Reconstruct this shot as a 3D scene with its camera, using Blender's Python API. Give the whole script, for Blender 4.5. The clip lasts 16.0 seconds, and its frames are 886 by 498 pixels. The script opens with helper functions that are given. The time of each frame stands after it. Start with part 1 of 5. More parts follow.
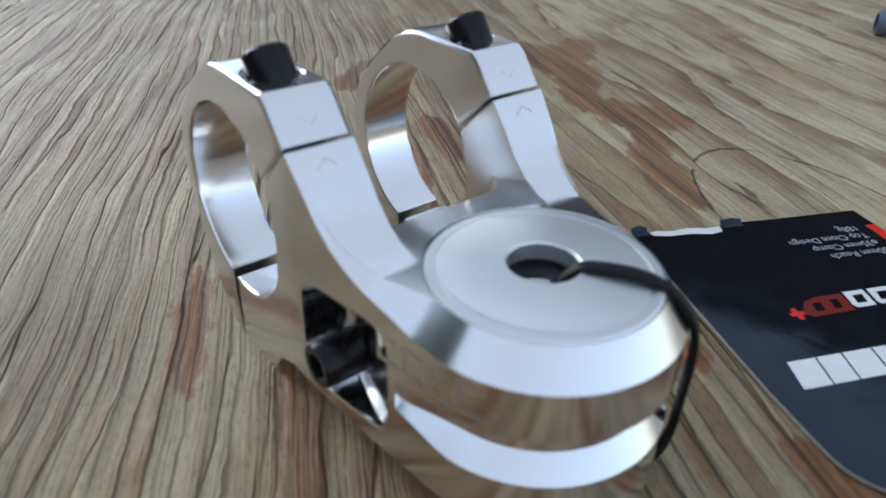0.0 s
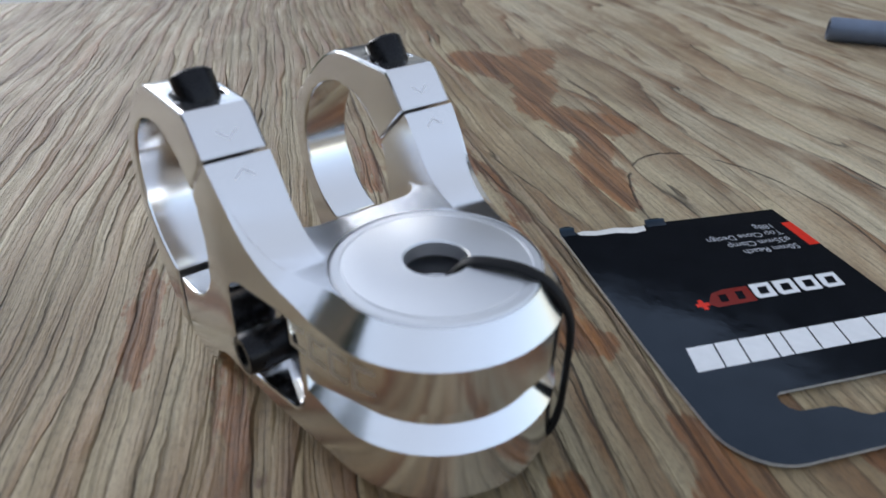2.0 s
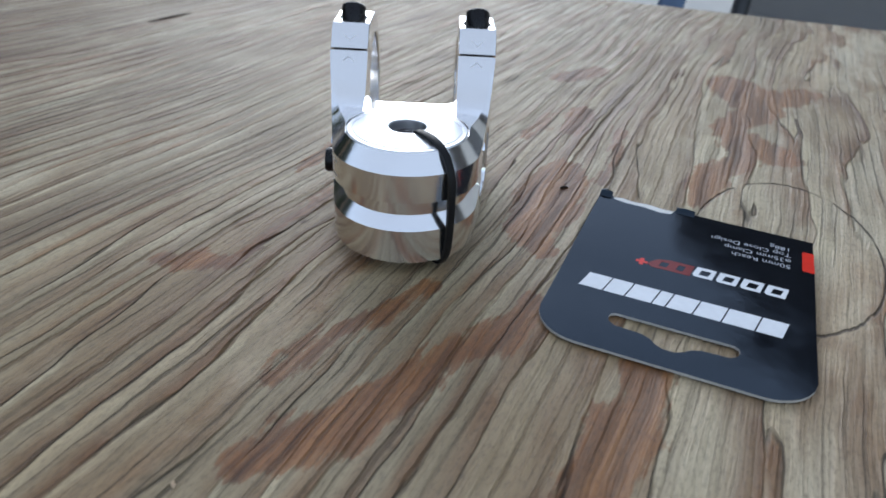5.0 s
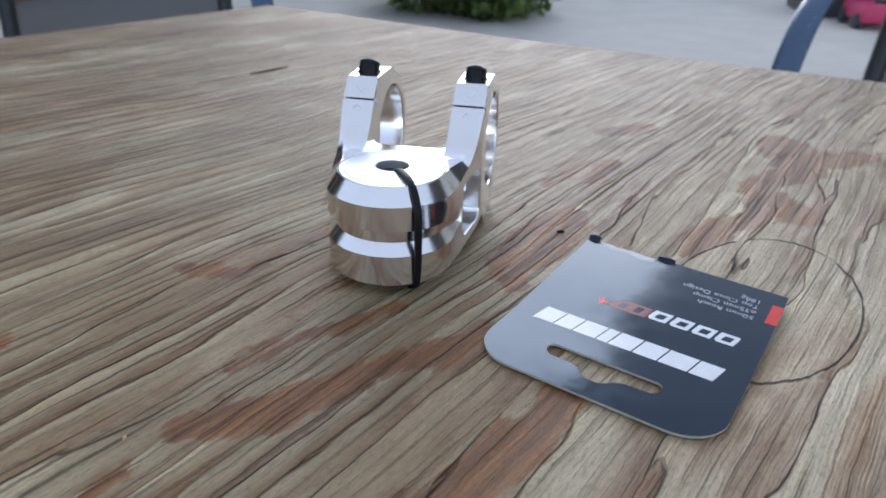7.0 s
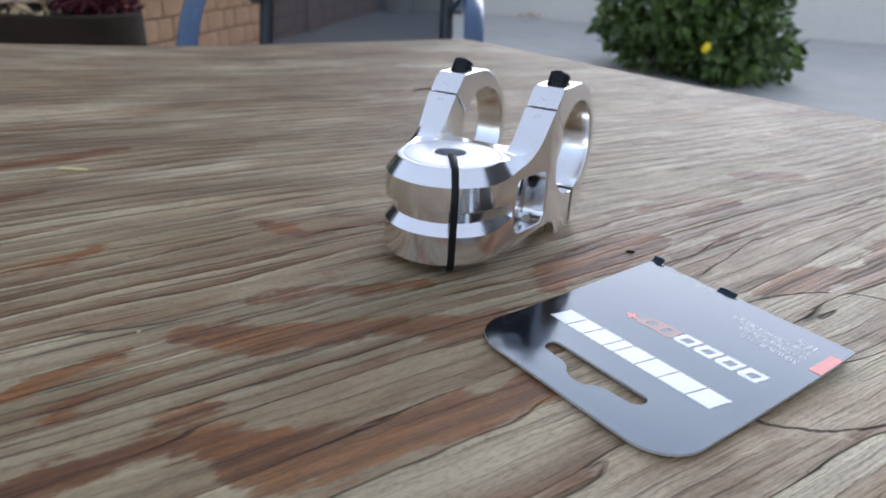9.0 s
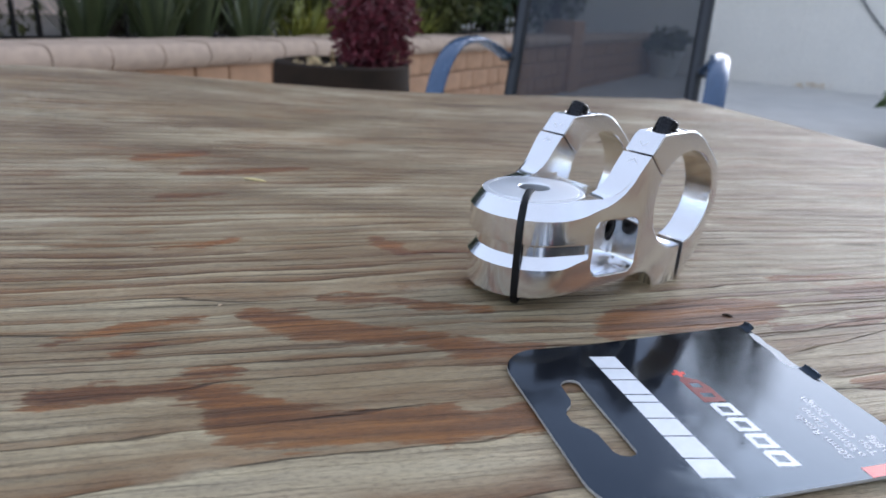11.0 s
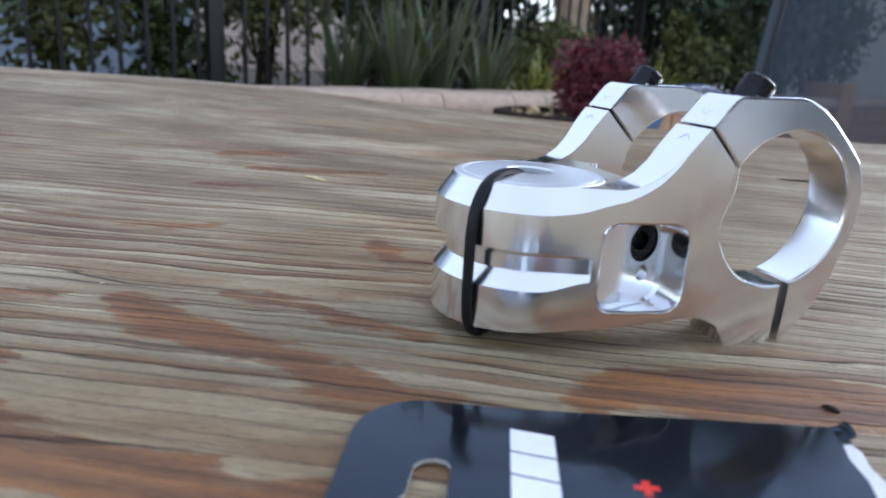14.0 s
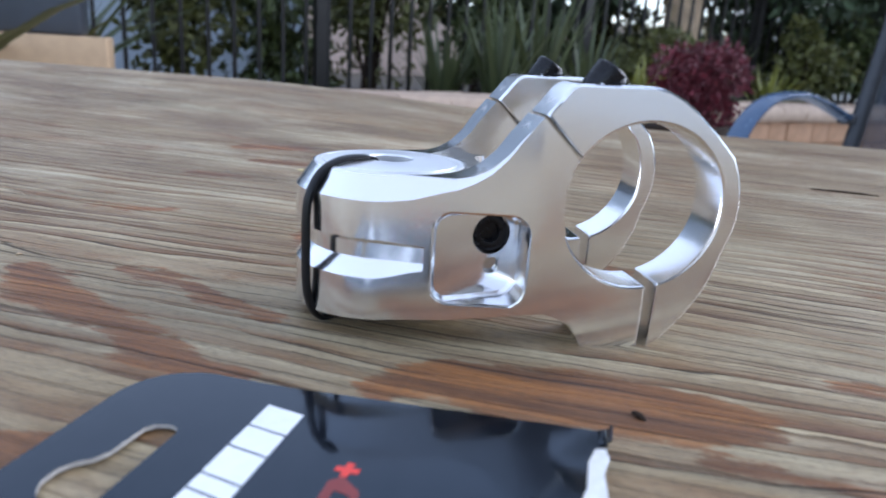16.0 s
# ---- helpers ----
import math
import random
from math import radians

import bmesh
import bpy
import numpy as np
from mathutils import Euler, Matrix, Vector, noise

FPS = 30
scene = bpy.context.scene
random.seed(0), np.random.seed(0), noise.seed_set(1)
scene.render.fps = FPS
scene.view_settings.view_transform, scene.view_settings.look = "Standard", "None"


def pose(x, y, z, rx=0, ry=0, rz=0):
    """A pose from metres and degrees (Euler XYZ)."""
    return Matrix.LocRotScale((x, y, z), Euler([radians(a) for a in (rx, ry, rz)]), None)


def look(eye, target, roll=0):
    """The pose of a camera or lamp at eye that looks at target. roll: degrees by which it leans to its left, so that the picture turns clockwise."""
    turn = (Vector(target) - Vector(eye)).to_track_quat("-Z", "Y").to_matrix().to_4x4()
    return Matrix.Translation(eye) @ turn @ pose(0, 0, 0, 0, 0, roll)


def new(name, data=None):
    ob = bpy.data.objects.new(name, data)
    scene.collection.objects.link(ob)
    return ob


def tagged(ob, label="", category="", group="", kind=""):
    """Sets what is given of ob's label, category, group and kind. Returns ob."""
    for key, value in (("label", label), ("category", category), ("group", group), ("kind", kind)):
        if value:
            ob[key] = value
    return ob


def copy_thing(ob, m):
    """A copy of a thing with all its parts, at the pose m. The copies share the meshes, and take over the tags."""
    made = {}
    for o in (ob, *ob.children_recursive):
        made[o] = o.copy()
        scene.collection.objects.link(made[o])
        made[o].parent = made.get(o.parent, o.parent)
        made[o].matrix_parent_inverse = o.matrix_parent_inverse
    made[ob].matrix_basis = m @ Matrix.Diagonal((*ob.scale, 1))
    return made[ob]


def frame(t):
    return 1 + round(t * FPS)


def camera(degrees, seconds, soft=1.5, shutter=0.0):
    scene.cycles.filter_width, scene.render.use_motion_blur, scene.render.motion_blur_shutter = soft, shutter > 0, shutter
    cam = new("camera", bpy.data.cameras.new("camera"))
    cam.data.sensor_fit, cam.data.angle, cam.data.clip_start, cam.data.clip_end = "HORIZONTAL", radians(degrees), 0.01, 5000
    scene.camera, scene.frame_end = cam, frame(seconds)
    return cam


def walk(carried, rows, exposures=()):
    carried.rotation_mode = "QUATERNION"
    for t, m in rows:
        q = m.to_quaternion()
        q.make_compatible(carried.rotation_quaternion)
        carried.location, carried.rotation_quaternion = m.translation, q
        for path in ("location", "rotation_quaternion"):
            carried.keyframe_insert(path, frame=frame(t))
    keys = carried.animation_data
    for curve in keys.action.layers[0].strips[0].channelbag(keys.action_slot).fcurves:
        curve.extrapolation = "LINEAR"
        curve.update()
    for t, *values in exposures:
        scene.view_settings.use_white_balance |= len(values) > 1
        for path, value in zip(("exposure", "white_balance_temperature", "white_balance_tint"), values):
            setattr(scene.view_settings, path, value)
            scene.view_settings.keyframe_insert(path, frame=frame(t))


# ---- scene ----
cam = camera(66.4, 16.0, 1.7, 0.3)
cam.data.dof.use_dof, cam.data.dof.focus_distance, cam.data.dof.aperture_fstop = True, 0.19, 22.0
PATH = [
    (0, (-0.05395, 0.06225, 0.08731), (0.14447, -0.09880, -0.06984), 1.66),
    (0.5, (-0.05775, 0.06035, 0.08961), (0.13883, -0.10229, -0.06822), 1.24),
    (1, (-0.06126, 0.05795, 0.08935), (0.13364, -0.10939, -0.06562), 1.80),
    (1.5, (-0.06473, 0.05754, 0.09283), (0.13122, -0.10947, -0.06116), 1.72),
    (2, (-0.07209, 0.05753, 0.09296), (0.12698, -0.10498, -0.06184), 0.92),
    (2.5, (-0.08566, 0.05948, 0.08795), (0.12052, -0.09192, -0.06880), 1.33),
    (3, (-0.10286, 0.05205, 0.09325), (0.12283, -0.07092, -0.06148), 2.63),
    (3.5, (-0.12742, 0.02852, 0.09697), (0.11158, -0.06077, -0.06086), 0.93),
    (4, (-0.14930, 0.01542, 0.09913), (0.09818, -0.03386, -0.06313), 1.06),
    (6.5, (-0.19746, -0.04242, 0.10944), (0.06706, -0.01317, -0.02903), 2.74),
    (7, (-0.19756, -0.05447, 0.10985), (0.06542, -0.00480, -0.02570), 1.49),
    (7.5, (-0.21067, -0.07797, 0.11098), (0.04754, 0.00546, -0.01694), 1.62),
    (8, (-0.21778, -0.09447, 0.11708), (0.03418, 0.01393, -0.00445), 1.79),
    (8.5, (-0.20696, -0.11141, 0.11859), (0.03517, 0.01567, -0.00480), 3.46),
    (9, (-0.19151, -0.10539, 0.09503), (0.04955, 0.02784, -0.02388), 3.38),
    (9.5, (-0.18942, -0.10668, 0.08371), (0.03717, 0.05674, -0.02562), 2.51),
    (10, (-0.17816, -0.13478, 0.08602), (0.02740, 0.05883, -0.01527), 2.38),
    (12.5, (-0.13650, -0.15806, 0.09493), (0.01481, 0.07971, -0.00786), 4.37),
    (13, (-0.11221, -0.14462, 0.07827), (0.01702, 0.10746, -0.02049), 4.17),
    (13.5, (-0.08782, -0.13160, 0.06672), (0.01692, 0.13403, -0.02531), 3.25),
    (14, (-0.06928, -0.13917, 0.06031), (0.02719, 0.13238, -0.02307), 3.70),
    (14.5, (-0.05400, -0.14221, 0.05607), (0.03485, 0.13343, -0.02222), 3.59),
    (15, (-0.04327, -0.14291, 0.05284), (0.03710, 0.13518, -0.02592), 3.61),
    (15.5, (-0.03223, -0.14987, 0.05292), (0.03445, 0.13250, -0.02339), 3.57),
    (16, (-0.01549, -0.15401, 0.05978), (0.03807, 0.12907, -0.02385), 3.83),
]
EXPOSURES = [(0.0, 1.12, 7350, 8), (1.5, 1.10, 7680, 11), (4.0, 1.15, 7080, 7), (7.0, 1.20, 7200, 12), (10.0, 1.32, 7180, 13), (12.5, 1.73, 6820, 13), (14.0, 1.74, 6750, 12), (16.0, 1.87, 6700, 13)]
walk(cam, [(t, look(eye, target, roll)) for t, eye, target, roll in PATH], EXPOSURES)

# ---- light ----
SUN_EL, SUN_AZ = 17.0, 10.0
world = bpy.data.worlds.new("evening_sky")
scene.world = world
world.use_nodes = True
_n, _l = world.node_tree.nodes, world.node_tree.links
_n.clear()
_sky = _n.new("ShaderNodeTexSky")
_sky.sky_type, _sky.sun_disc = "NISHITA", False
_sky.sun_elevation, _sky.sun_rotation = radians(SUN_EL), radians(90 - SUN_AZ)
_sky.air_density, _sky.dust_density, _sky.ozone_density = 1.0, 0.4, 1.5
_bg = _n.new("ShaderNodeBackground")
_bg.inputs[1].default_value = 0.112
_veil = _n.new("ShaderNodeMix")  # a thin even cloud cover over the clear sky
_veil.data_type, _veil.blend_type = "RGBA", "MIX"
_veil.inputs[0].default_value = 0.5
_veil.inputs[7].default_value = (3.45, 4.1, 5.25, 1)
_cool = _n.new("ShaderNodeMix")  # high cloud whitens the glow round the low sun
_cool.data_type, _cool.blend_type = "RGBA", "MULTIPLY"
_cool.inputs[0].default_value = 1.0
_cool.inputs[7].default_value = (0.92, 0.97, 1.13, 1)
_out = _n.new("ShaderNodeOutputWorld")
_l.new(_sky.outputs[0], _cool.inputs[6])
_l.new(_cool.outputs[2], _veil.inputs[6])
_l.new(_veil.outputs[2], _bg.inputs[0])
_l.new(_bg.outputs[0], _out.inputs[0])
_sun = bpy.data.lights.new("sun", "SUN")
_sun.energy, _sun.angle, _sun.color = 0.98, radians(46), (0.85, 0.95, 1.14)
sun = new("sun", _sun)
sun.matrix_world = look((8 * math.cos(radians(SUN_AZ)), 8 * math.sin(radians(SUN_AZ)), 8 * math.tan(radians(SUN_EL))), (0, 0, 0))


# ---- materials ----
class Mat:
    """A node material with short ways to add nodes."""

    def __init__(self, name, rough=0.5, metal=0.0, color=None):
        self.m = bpy.data.materials.new(name)
        self.m.use_nodes = True
        self.t = self.m.node_tree
        self.b = self.t.nodes["Principled BSDF"]
        self.b.inputs["Roughness"].default_value = rough
        self.b.inputs["Metallic"].default_value = metal
        if color:
            self.b.inputs["Base Color"].default_value = (*color, 1)

    def n(self, kind, operation=None, rotation_type=None, data_type=None, blend_type=None, noise_dimensions=None):
        node = self.t.nodes.new("ShaderNode" + kind)
        if operation:
            node.operation = operation
        if rotation_type:
            node.rotation_type = rotation_type
        if data_type:
            node.data_type = data_type
        if blend_type:
            node.blend_type = blend_type
        if noise_dimensions:
            node.noise_dimensions = noise_dimensions
        return node

    def put(self, sock, v):
        if isinstance(v, bpy.types.NodeSocket):
            self.t.links.new(v, sock)
        elif isinstance(v, tuple) and len(v) == 3 and sock.type == "RGBA":
            sock.default_value = (*v, 1)
        else:
            sock.default_value = v

    def math(self, op, a, b=0.0, clamp=False):
        node = self.n("Math", operation=op)
        node.use_clamp = clamp
        self.put(node.inputs[0], a)
        self.put(node.inputs[1], b)
        return node.outputs[0]

    def coord(self, scale=(1, 1, 1), rot=(0, 0, 0), loc=(0, 0, 0), kind="Object"):
        c, m = self.n("TexCoord"), self.n("Mapping")
        self.t.links.new(c.outputs[kind], m.inputs[0])
        m.inputs[1].default_value, m.inputs[2].default_value, m.inputs[3].default_value = loc, rot, scale
        return m.outputs[0]

    def noise(self, vec, scale, detail=3.0, rough=0.55, dist=0.0):
        node = self.n("TexNoise")
        self.put(node.inputs["Vector"], vec)
        for k, v in (("Scale", scale), ("Detail", detail), ("Roughness", rough), ("Distortion", dist)):
            node.inputs[k].default_value = v
        return node.outputs["Fac"]

    def ramp(self, fac, *stops):
        node = self.n("ValToRGB")
        e = node.color_ramp.elements
        while len(e) < len(stops):
            e.new(0.5)
        for el, (p, c) in zip(e, stops):
            el.position = p
            el.color = (c, c, c, 1) if isinstance(c, (int, float)) else (*c, 1)
        self.put(node.inputs[0], fac)
        return node.outputs[0]

    def mix(self, fac, a, b, how="MIX"):
        node = self.n("Mix", data_type="RGBA", blend_type=how)
        self.put(node.inputs[0], fac)
        self.put(node.inputs[6], a)
        self.put(node.inputs[7], b)
        return node.outputs[2]

    def bump(self, height, strength=0.3, distance=0.001):
        node = self.n("Bump")
        node.inputs["Strength"].default_value, node.inputs["Distance"].default_value = strength, distance
        self.put(node.inputs["Height"], height)
        self.put(self.b.inputs["Normal"], node.outputs[0])

    def base(self, v):
        self.put(self.b.inputs["Base Color"], v)

    def rough(self, v):
        self.put(self.b.inputs["Roughness"], v)


def simple(name, color, rough, metal=0.0, var=0.25, scale=40.0, bump=0.0, dist=0.001, isle=0.0):
    """A surface with grain at two scales; isle varies it from leaf to leaf."""
    m = Mat(name, rough, metal)
    v = m.coord()
    f = m.math("ADD", m.math("MULTIPLY", m.noise(v, scale, 4), 0.6), m.math("MULTIPLY", m.noise(v, scale * 0.13, 2), 0.4))
    lo, hi = tuple(c * (1 - var) for c in color), tuple(min(1, c * (1 + var)) for c in color)
    col = m.ramp(f, (0.3, lo), (0.7, hi))
    if isle:
        g = m.n("NewGeometry")
        col = m.mix(g.outputs["Random Per Island"], col, tuple(min(1, c * (1 + isle)) for c in color))
    m.base(col)
    m.rough(m.ramp(f, (0.2, max(0.02, rough * 0.85)), (0.8, min(1, rough * 1.15))))
    if bump:
        m.bump(f, bump, dist)
    return m.m


GRAIN = radians(154)


def plywood():
    """Weathered plywood: wavy growth bands, brown stains, dark checks along the grain."""
    m = Mat("weathered_plywood", 0.72)
    c = m.n("TexCoord").outputs["Object"]
    warp = m.n("TexNoise", noise_dimensions="2D")
    m.put(warp.inputs["Vector"], c)
    warp.inputs["Scale"].default_value, warp.inputs["Detail"].default_value = 45, 4
    off = m.n("VectorMath", operation="MULTIPLY_ADD")
    m.put(off.inputs[0], warp.outputs["Color"])
    off.inputs[1].default_value, off.inputs[2].default_value = (0.022, 0.022, 0), (-0.011, -0.011, 0)
    wob = m.n("VectorMath", operation="ADD")
    m.put(wob.inputs[0], c)
    m.put(wob.inputs[1], off.outputs[0])

    def turned(vec, sx, sy):
        r = m.n("VectorRotate", rotation_type="Z_AXIS")
        m.put(r.inputs["Vector"], vec)
        r.inputs["Angle"].default_value = -GRAIN
        s = m.n("VectorMath", operation="MULTIPLY")
        m.put(s.inputs[0], r.outputs[0])
        s.inputs[1].default_value = (sx, sy, 1)
        return s.outputs[0]

    sep = m.n("SeparateXYZ")
    m.put(sep.inputs[0], turned(c, 1, 1))
    # the grain bends slowly round old knots and shivers finely
    bend = m.math("MULTIPLY", m.math("SUBTRACT", m.noise(turned(c, 3.2, 6.5), 1.0, 2.0, 0.45), 0.5), 0.055)
    shiver = m.math("MULTIPLY", m.math("SUBTRACT", m.noise(turned(c, 45, 90), 1.0, 2.0), 0.5), 0.0022)
    across = m.math("ADD", m.math("ADD", sep.outputs[1], bend), shiver)
    straight = m.math("ADD", m.math("ADD", sep.outputs[1], m.math("MULTIPLY", bend, 0.45)), shiver)

    def along(lane, sx, sy, detail=2.0, rough=0.5):
        """Noise drawn out along the grain."""
        v = m.n("CombineXYZ")
        m.put(v.inputs[0], m.math("MULTIPLY", sep.outputs[0], sx))
        m.put(v.inputs[1], m.math("MULTIPLY", lane, sy))
        return m.noise(v.outputs[0], 1.0, detail, rough)

    fibre = along(straight, 45, 1500, 3, 0.6)
    mid = along(straight, 9, 260, 3, 0.65)
    wide = along(across, 6, 55, 3, 0.6)
    # latewood: each band comes up slowly and ends at a sharp edge; wide swirling figure past the card
    steep = m.math("MULTIPLY", m.math("MINIMUM", across, 0.045), 115)
    slow = m.math("MULTIPLY", m.math("MAXIMUM", m.math("SUBTRACT", across, 0.045), 0.0), 42)
    swirl = m.math("MULTIPLY", m.noise(turned(c, 9, 17), 1.0, 2.0, 0.5), m.ramp(across, (0.02, 0.0), (0.10, 1.0)))
    phase = m.math("ADD", m.math("ADD", steep, slow), m.math("ADD", m.math("MULTIPLY", wide, 2.0), m.math("MULTIPLY", swirl, 2.6)))
    ring_at = m.math("FRACT", phase)
    band = m.ramp(ring_at, (0.36, 0.0), (0.72, 0.75), (0.92, 1.0), (0.985, 0.0))
    strength = m.ramp(m.noise(turned(wob.outputs[0], 9, 26), 1.0, 3, 0.65), (0.40, 0.14), (0.57, 1.0))
    strength = m.math("MAXIMUM", strength, m.math("MULTIPLY", m.ramp(m.math("ADD", across, 0.2), (0.12, 0.8), (0.19, 0.0)), m.ramp(m.noise(turned(c, 5, 12), 1.0, 2.0), (0.38, 0.2), (0.55, 1.0))))
    late = m.math("MULTIPLY", band, strength)
    # slower, broader growth waves under them
    wave = m.math("FRACT", m.math("ADD", m.math("MULTIPLY", phase, 0.31), m.math("MULTIPLY", m.noise(turned(c, 12, 26), 1.0, 2.0), 0.9)))
    broad = m.math("MULTIPLY", m.ramp(wave, (0.15, 0.0), (0.62, 1.0), (0.86, 0.9), (0.97, 0.0)), m.ramp(m.noise(turned(c, 7, 16), 1.0, 2.0), (0.40, 0.15), (0.58, 1.0)))
    # brown patches that the sun has not bleached, ragged along the grain
    patch = m.n("Attribute")
    patch.attribute_name = "stain"
    rag = m.math("ADD", m.math("MULTIPLY", m.math("SUBTRACT", along(straight, 22, 420, 2, 0.6), 0.5), 0.0085), m.math("MULTIPLY", m.math("SUBTRACT", wide, 0.5), 0.004))
    rag = m.math("ADD", rag, m.math("MULTIPLY", m.math("SUBTRACT", m.noise(turned(c, 90, 190), 1.0, 4.0, 0.65), 0.5), 0.011))
    inside = m.math("ADD", patch.outputs["Fac"], rag)
    stain = m.ramp(m.math("MULTIPLY", m.math("ADD", inside, 0.004), 100), (0.30, 0.0), (0.42, 0.85), (0.66, 1.0))
    wild = m.ramp(m.noise(turned(wob.outputs[0], 8, 55), 1.0, 3, 0.6), (0.54, 0.0), (0.70, 0.55))
    away = m.n("VectorMath", operation="DISTANCE")
    m.put(away.inputs[0], c)
    away.inputs[1].default_value = (0.03, -0.02, 0)
    stain = m.math("MAXIMUM", stain, m.math("MULTIPLY", wild, m.ramp(away.outputs["Value"], (0.15, 0.0), (0.24, 1.0))))
    tone = m.noise(turned(c, 6, 15), 1.0, 3, 0.6)
    grey = m.ramp(tone, (0.32, (0.295, 0.205, 0.102)), (0.5, (0.49, 0.392, 0.240)), (0.66, (0.72, 0.610, 0.415)))
    straw = m.ramp(m.noise(turned(wob.outputs[0], 4.5, 13), 1.0, 4, 0.6), (0.47, 0.0), (0.60, 0.75))
    grey = m.mix(straw, grey, m.ramp(wide, (0.3, (0.29, 0.190, 0.085)), (0.7, (0.465, 0.345, 0.180))))
    bleach = m.math("ADD", m.ramp(across, (0.05, 0.0), (0.13, 1.0)), m.math("MULTIPLY", m.math("SUBTRACT", wide, 0.5), 0.9))
    grey = m.mix(m.ramp(bleach, (0.3, 0.0), (0.9, 0.8)), grey, (0.74, 0.630, 0.445))
    col = m.mix(m.math("MULTIPLY", late, 0.93), grey, m.ramp(wide, (0.3, (0.160, 0.060, 0.014)), (0.7, (0.36, 0.165, 0.048))))
    col = m.mix(m.math("MULTIPLY", broad, 0.62), col, (0.72, 0.58, 0.44), "MULTIPLY")
    # highlights of the raised grain, painted as pale streaks beside the ends of the bands
    lit_edge = m.math("MULTIPLY", m.ramp(ring_at, (0.0, 1.0), (0.10, 0.8), (0.22, 0.0)), m.ramp(m.noise(turned(c, 11, 34), 1.0, 2.0), (0.46, 0.0), (0.58, 0.8)))
    col = m.mix(lit_edge, col, (0.70, 0.575, 0.36))
    brown = m.ramp(m.math("ADD", m.math("MULTIPLY", mid, 0.5), m.math("MULTIPLY", wide, 0.5)), (0.36, (0.120, 0.036, 0.006)), (0.62, (0.410, 0.150, 0.030)))
    col = m.mix(m.math("MULTIPLY", stain, m.ramp(across, (0.06, 0.97), (0.11, 0.78))), col, brown)
    dirt = m.noise(turned(wob.outputs[0], 6, 20), 1.0, 4, 0.65)
    col = m.mix(1.0, col, m.ramp(dirt, (0.45, (1.0, 1.0, 1.0)), (0.64, (0.66, 0.58, 0.50))), "MULTIPLY")
    col = m.mix(0.36, col, m.ramp(fibre, (0.3, 0.62), (0.6, 1.0)), "MULTIPLY")
    col = m.mix(0.48, col, m.ramp(mid, (0.28, 0.42), (0.55, 1.05)), "MULTIPLY")

    speck = m.noise(turned(c, 420, 1300), 1.0, 3.0, 0.7)
    col = m.mix(0.6, col, m.ramp(speck, (0.34, 0.45), (0.52, 1.0)), "MULTIPLY")

    # checks: thin dark cracks straight along the grain, broken into runs
    def cracks(per_metre, thin, run, lo):
        v = m.math("MULTIPLY", straight, per_metre)
        v = m.math("ADD", v, m.math("MULTIPLY", m.noise(turned(c, 130, 60), 1.0, 4.0, 0.7), 0.22))
        gap = m.math("ABSOLUTE", m.math("SUBTRACT", m.math("FRACT", v), 0.5))
        key = m.n("CombineXYZ")
        m.put(key.inputs[0], m.math("MULTIPLY", sep.outputs[0], run))
        m.put(key.inputs[1], m.math("MULTIPLY", m.math("FLOOR", v), 3.17))
        live = m.ramp(m.noise(key.outputs[0], 1.0, 2.0), (lo, 0.0), (lo + 0.14, 1.0))
        width = m.math("MULTIPLY", live, thin)
        open_part = m.math("SUBTRACT", 1.0, m.math("DIVIDE", gap, m.math("ADD", width, 0.0005)), True)
        return m.math("MULTIPLY", open_part, 2.2, True)

    crack = m.math("MULTIPLY", cracks(240, 0.11, 11, 0.42), 1.0)
    crack = m.math("MAXIMUM", crack, m.math("MULTIPLY", cracks(455, 0.095, 22, 0.53), 0.36))
    crack = m.math("MAXIMUM", crack, m.math("MULTIPLY", cracks(620, 0.18, 34, 0.57), 0.2))
    crack = m.math("MULTIPLY", crack, m.ramp(m.noise(c, 15, 2.0), (0.43, 0.14), (0.59, 0.95)))
    crack = m.math("MULTIPLY", crack, m.ramp(m.math("ADD", across, 0.1), (0.08, 0.85), (0.16, 0.5)))
    edge = m.math("SUBTRACT", 1.0, m.math("DIVIDE", m.math("ABSOLUTE", m.math("SUBTRACT", ring_at, 0.965)), 0.035), True)
    crack = m.math("MAXIMUM", crack, m.math("MULTIPLY", edge, m.ramp(m.noise(turned(c, 14, 60), 1.0, 2.0), (0.48, 0.0), (0.58, 0.85))))
    # wider weathered furrows, dark brown, in drifts
    furrow = m.math("MULTIPLY", cracks(125, 0.085, 7, 0.44), m.ramp(m.noise(turned(c, 5, 14), 1.0, 2.0), (0.40, 0.15), (0.54, 1.0)))
    furrow = m.math("MULTIPLY", furrow, m.ramp(m.math("ADD", across, 0.1), (0.13, 1.0), (0.18, 0.2)))
    col = m.mix(m.math("MULTIPLY", furrow, 0.52), col, (0.125, 0.066, 0.028))
    # an oval patch let into the face veneer, its joint open
    rel = m.n("VectorMath", operation="SUBTRACT")
    m.put(rel.inputs[0], c)
    rel.inputs[1].default_value = (0.006, -0.121, 0)
    rr = m.n("VectorRotate", rotation_type="Z_AXIS")
    m.put(rr.inputs["Vector"], rel.outputs[0])
    rr.inputs["Angle"].default_value = -radians(156)
    rs = m.n("VectorMath", operation="MULTIPLY")
    m.put(rs.inputs[0], rr.outputs[0])
    rs.inputs[1].default_value = (1 / 0.050, 1 / 0.028, 0)
    rl = m.n("VectorMath", operation="LENGTH")
    m.put(rl.inputs[0], rs.outputs[0])
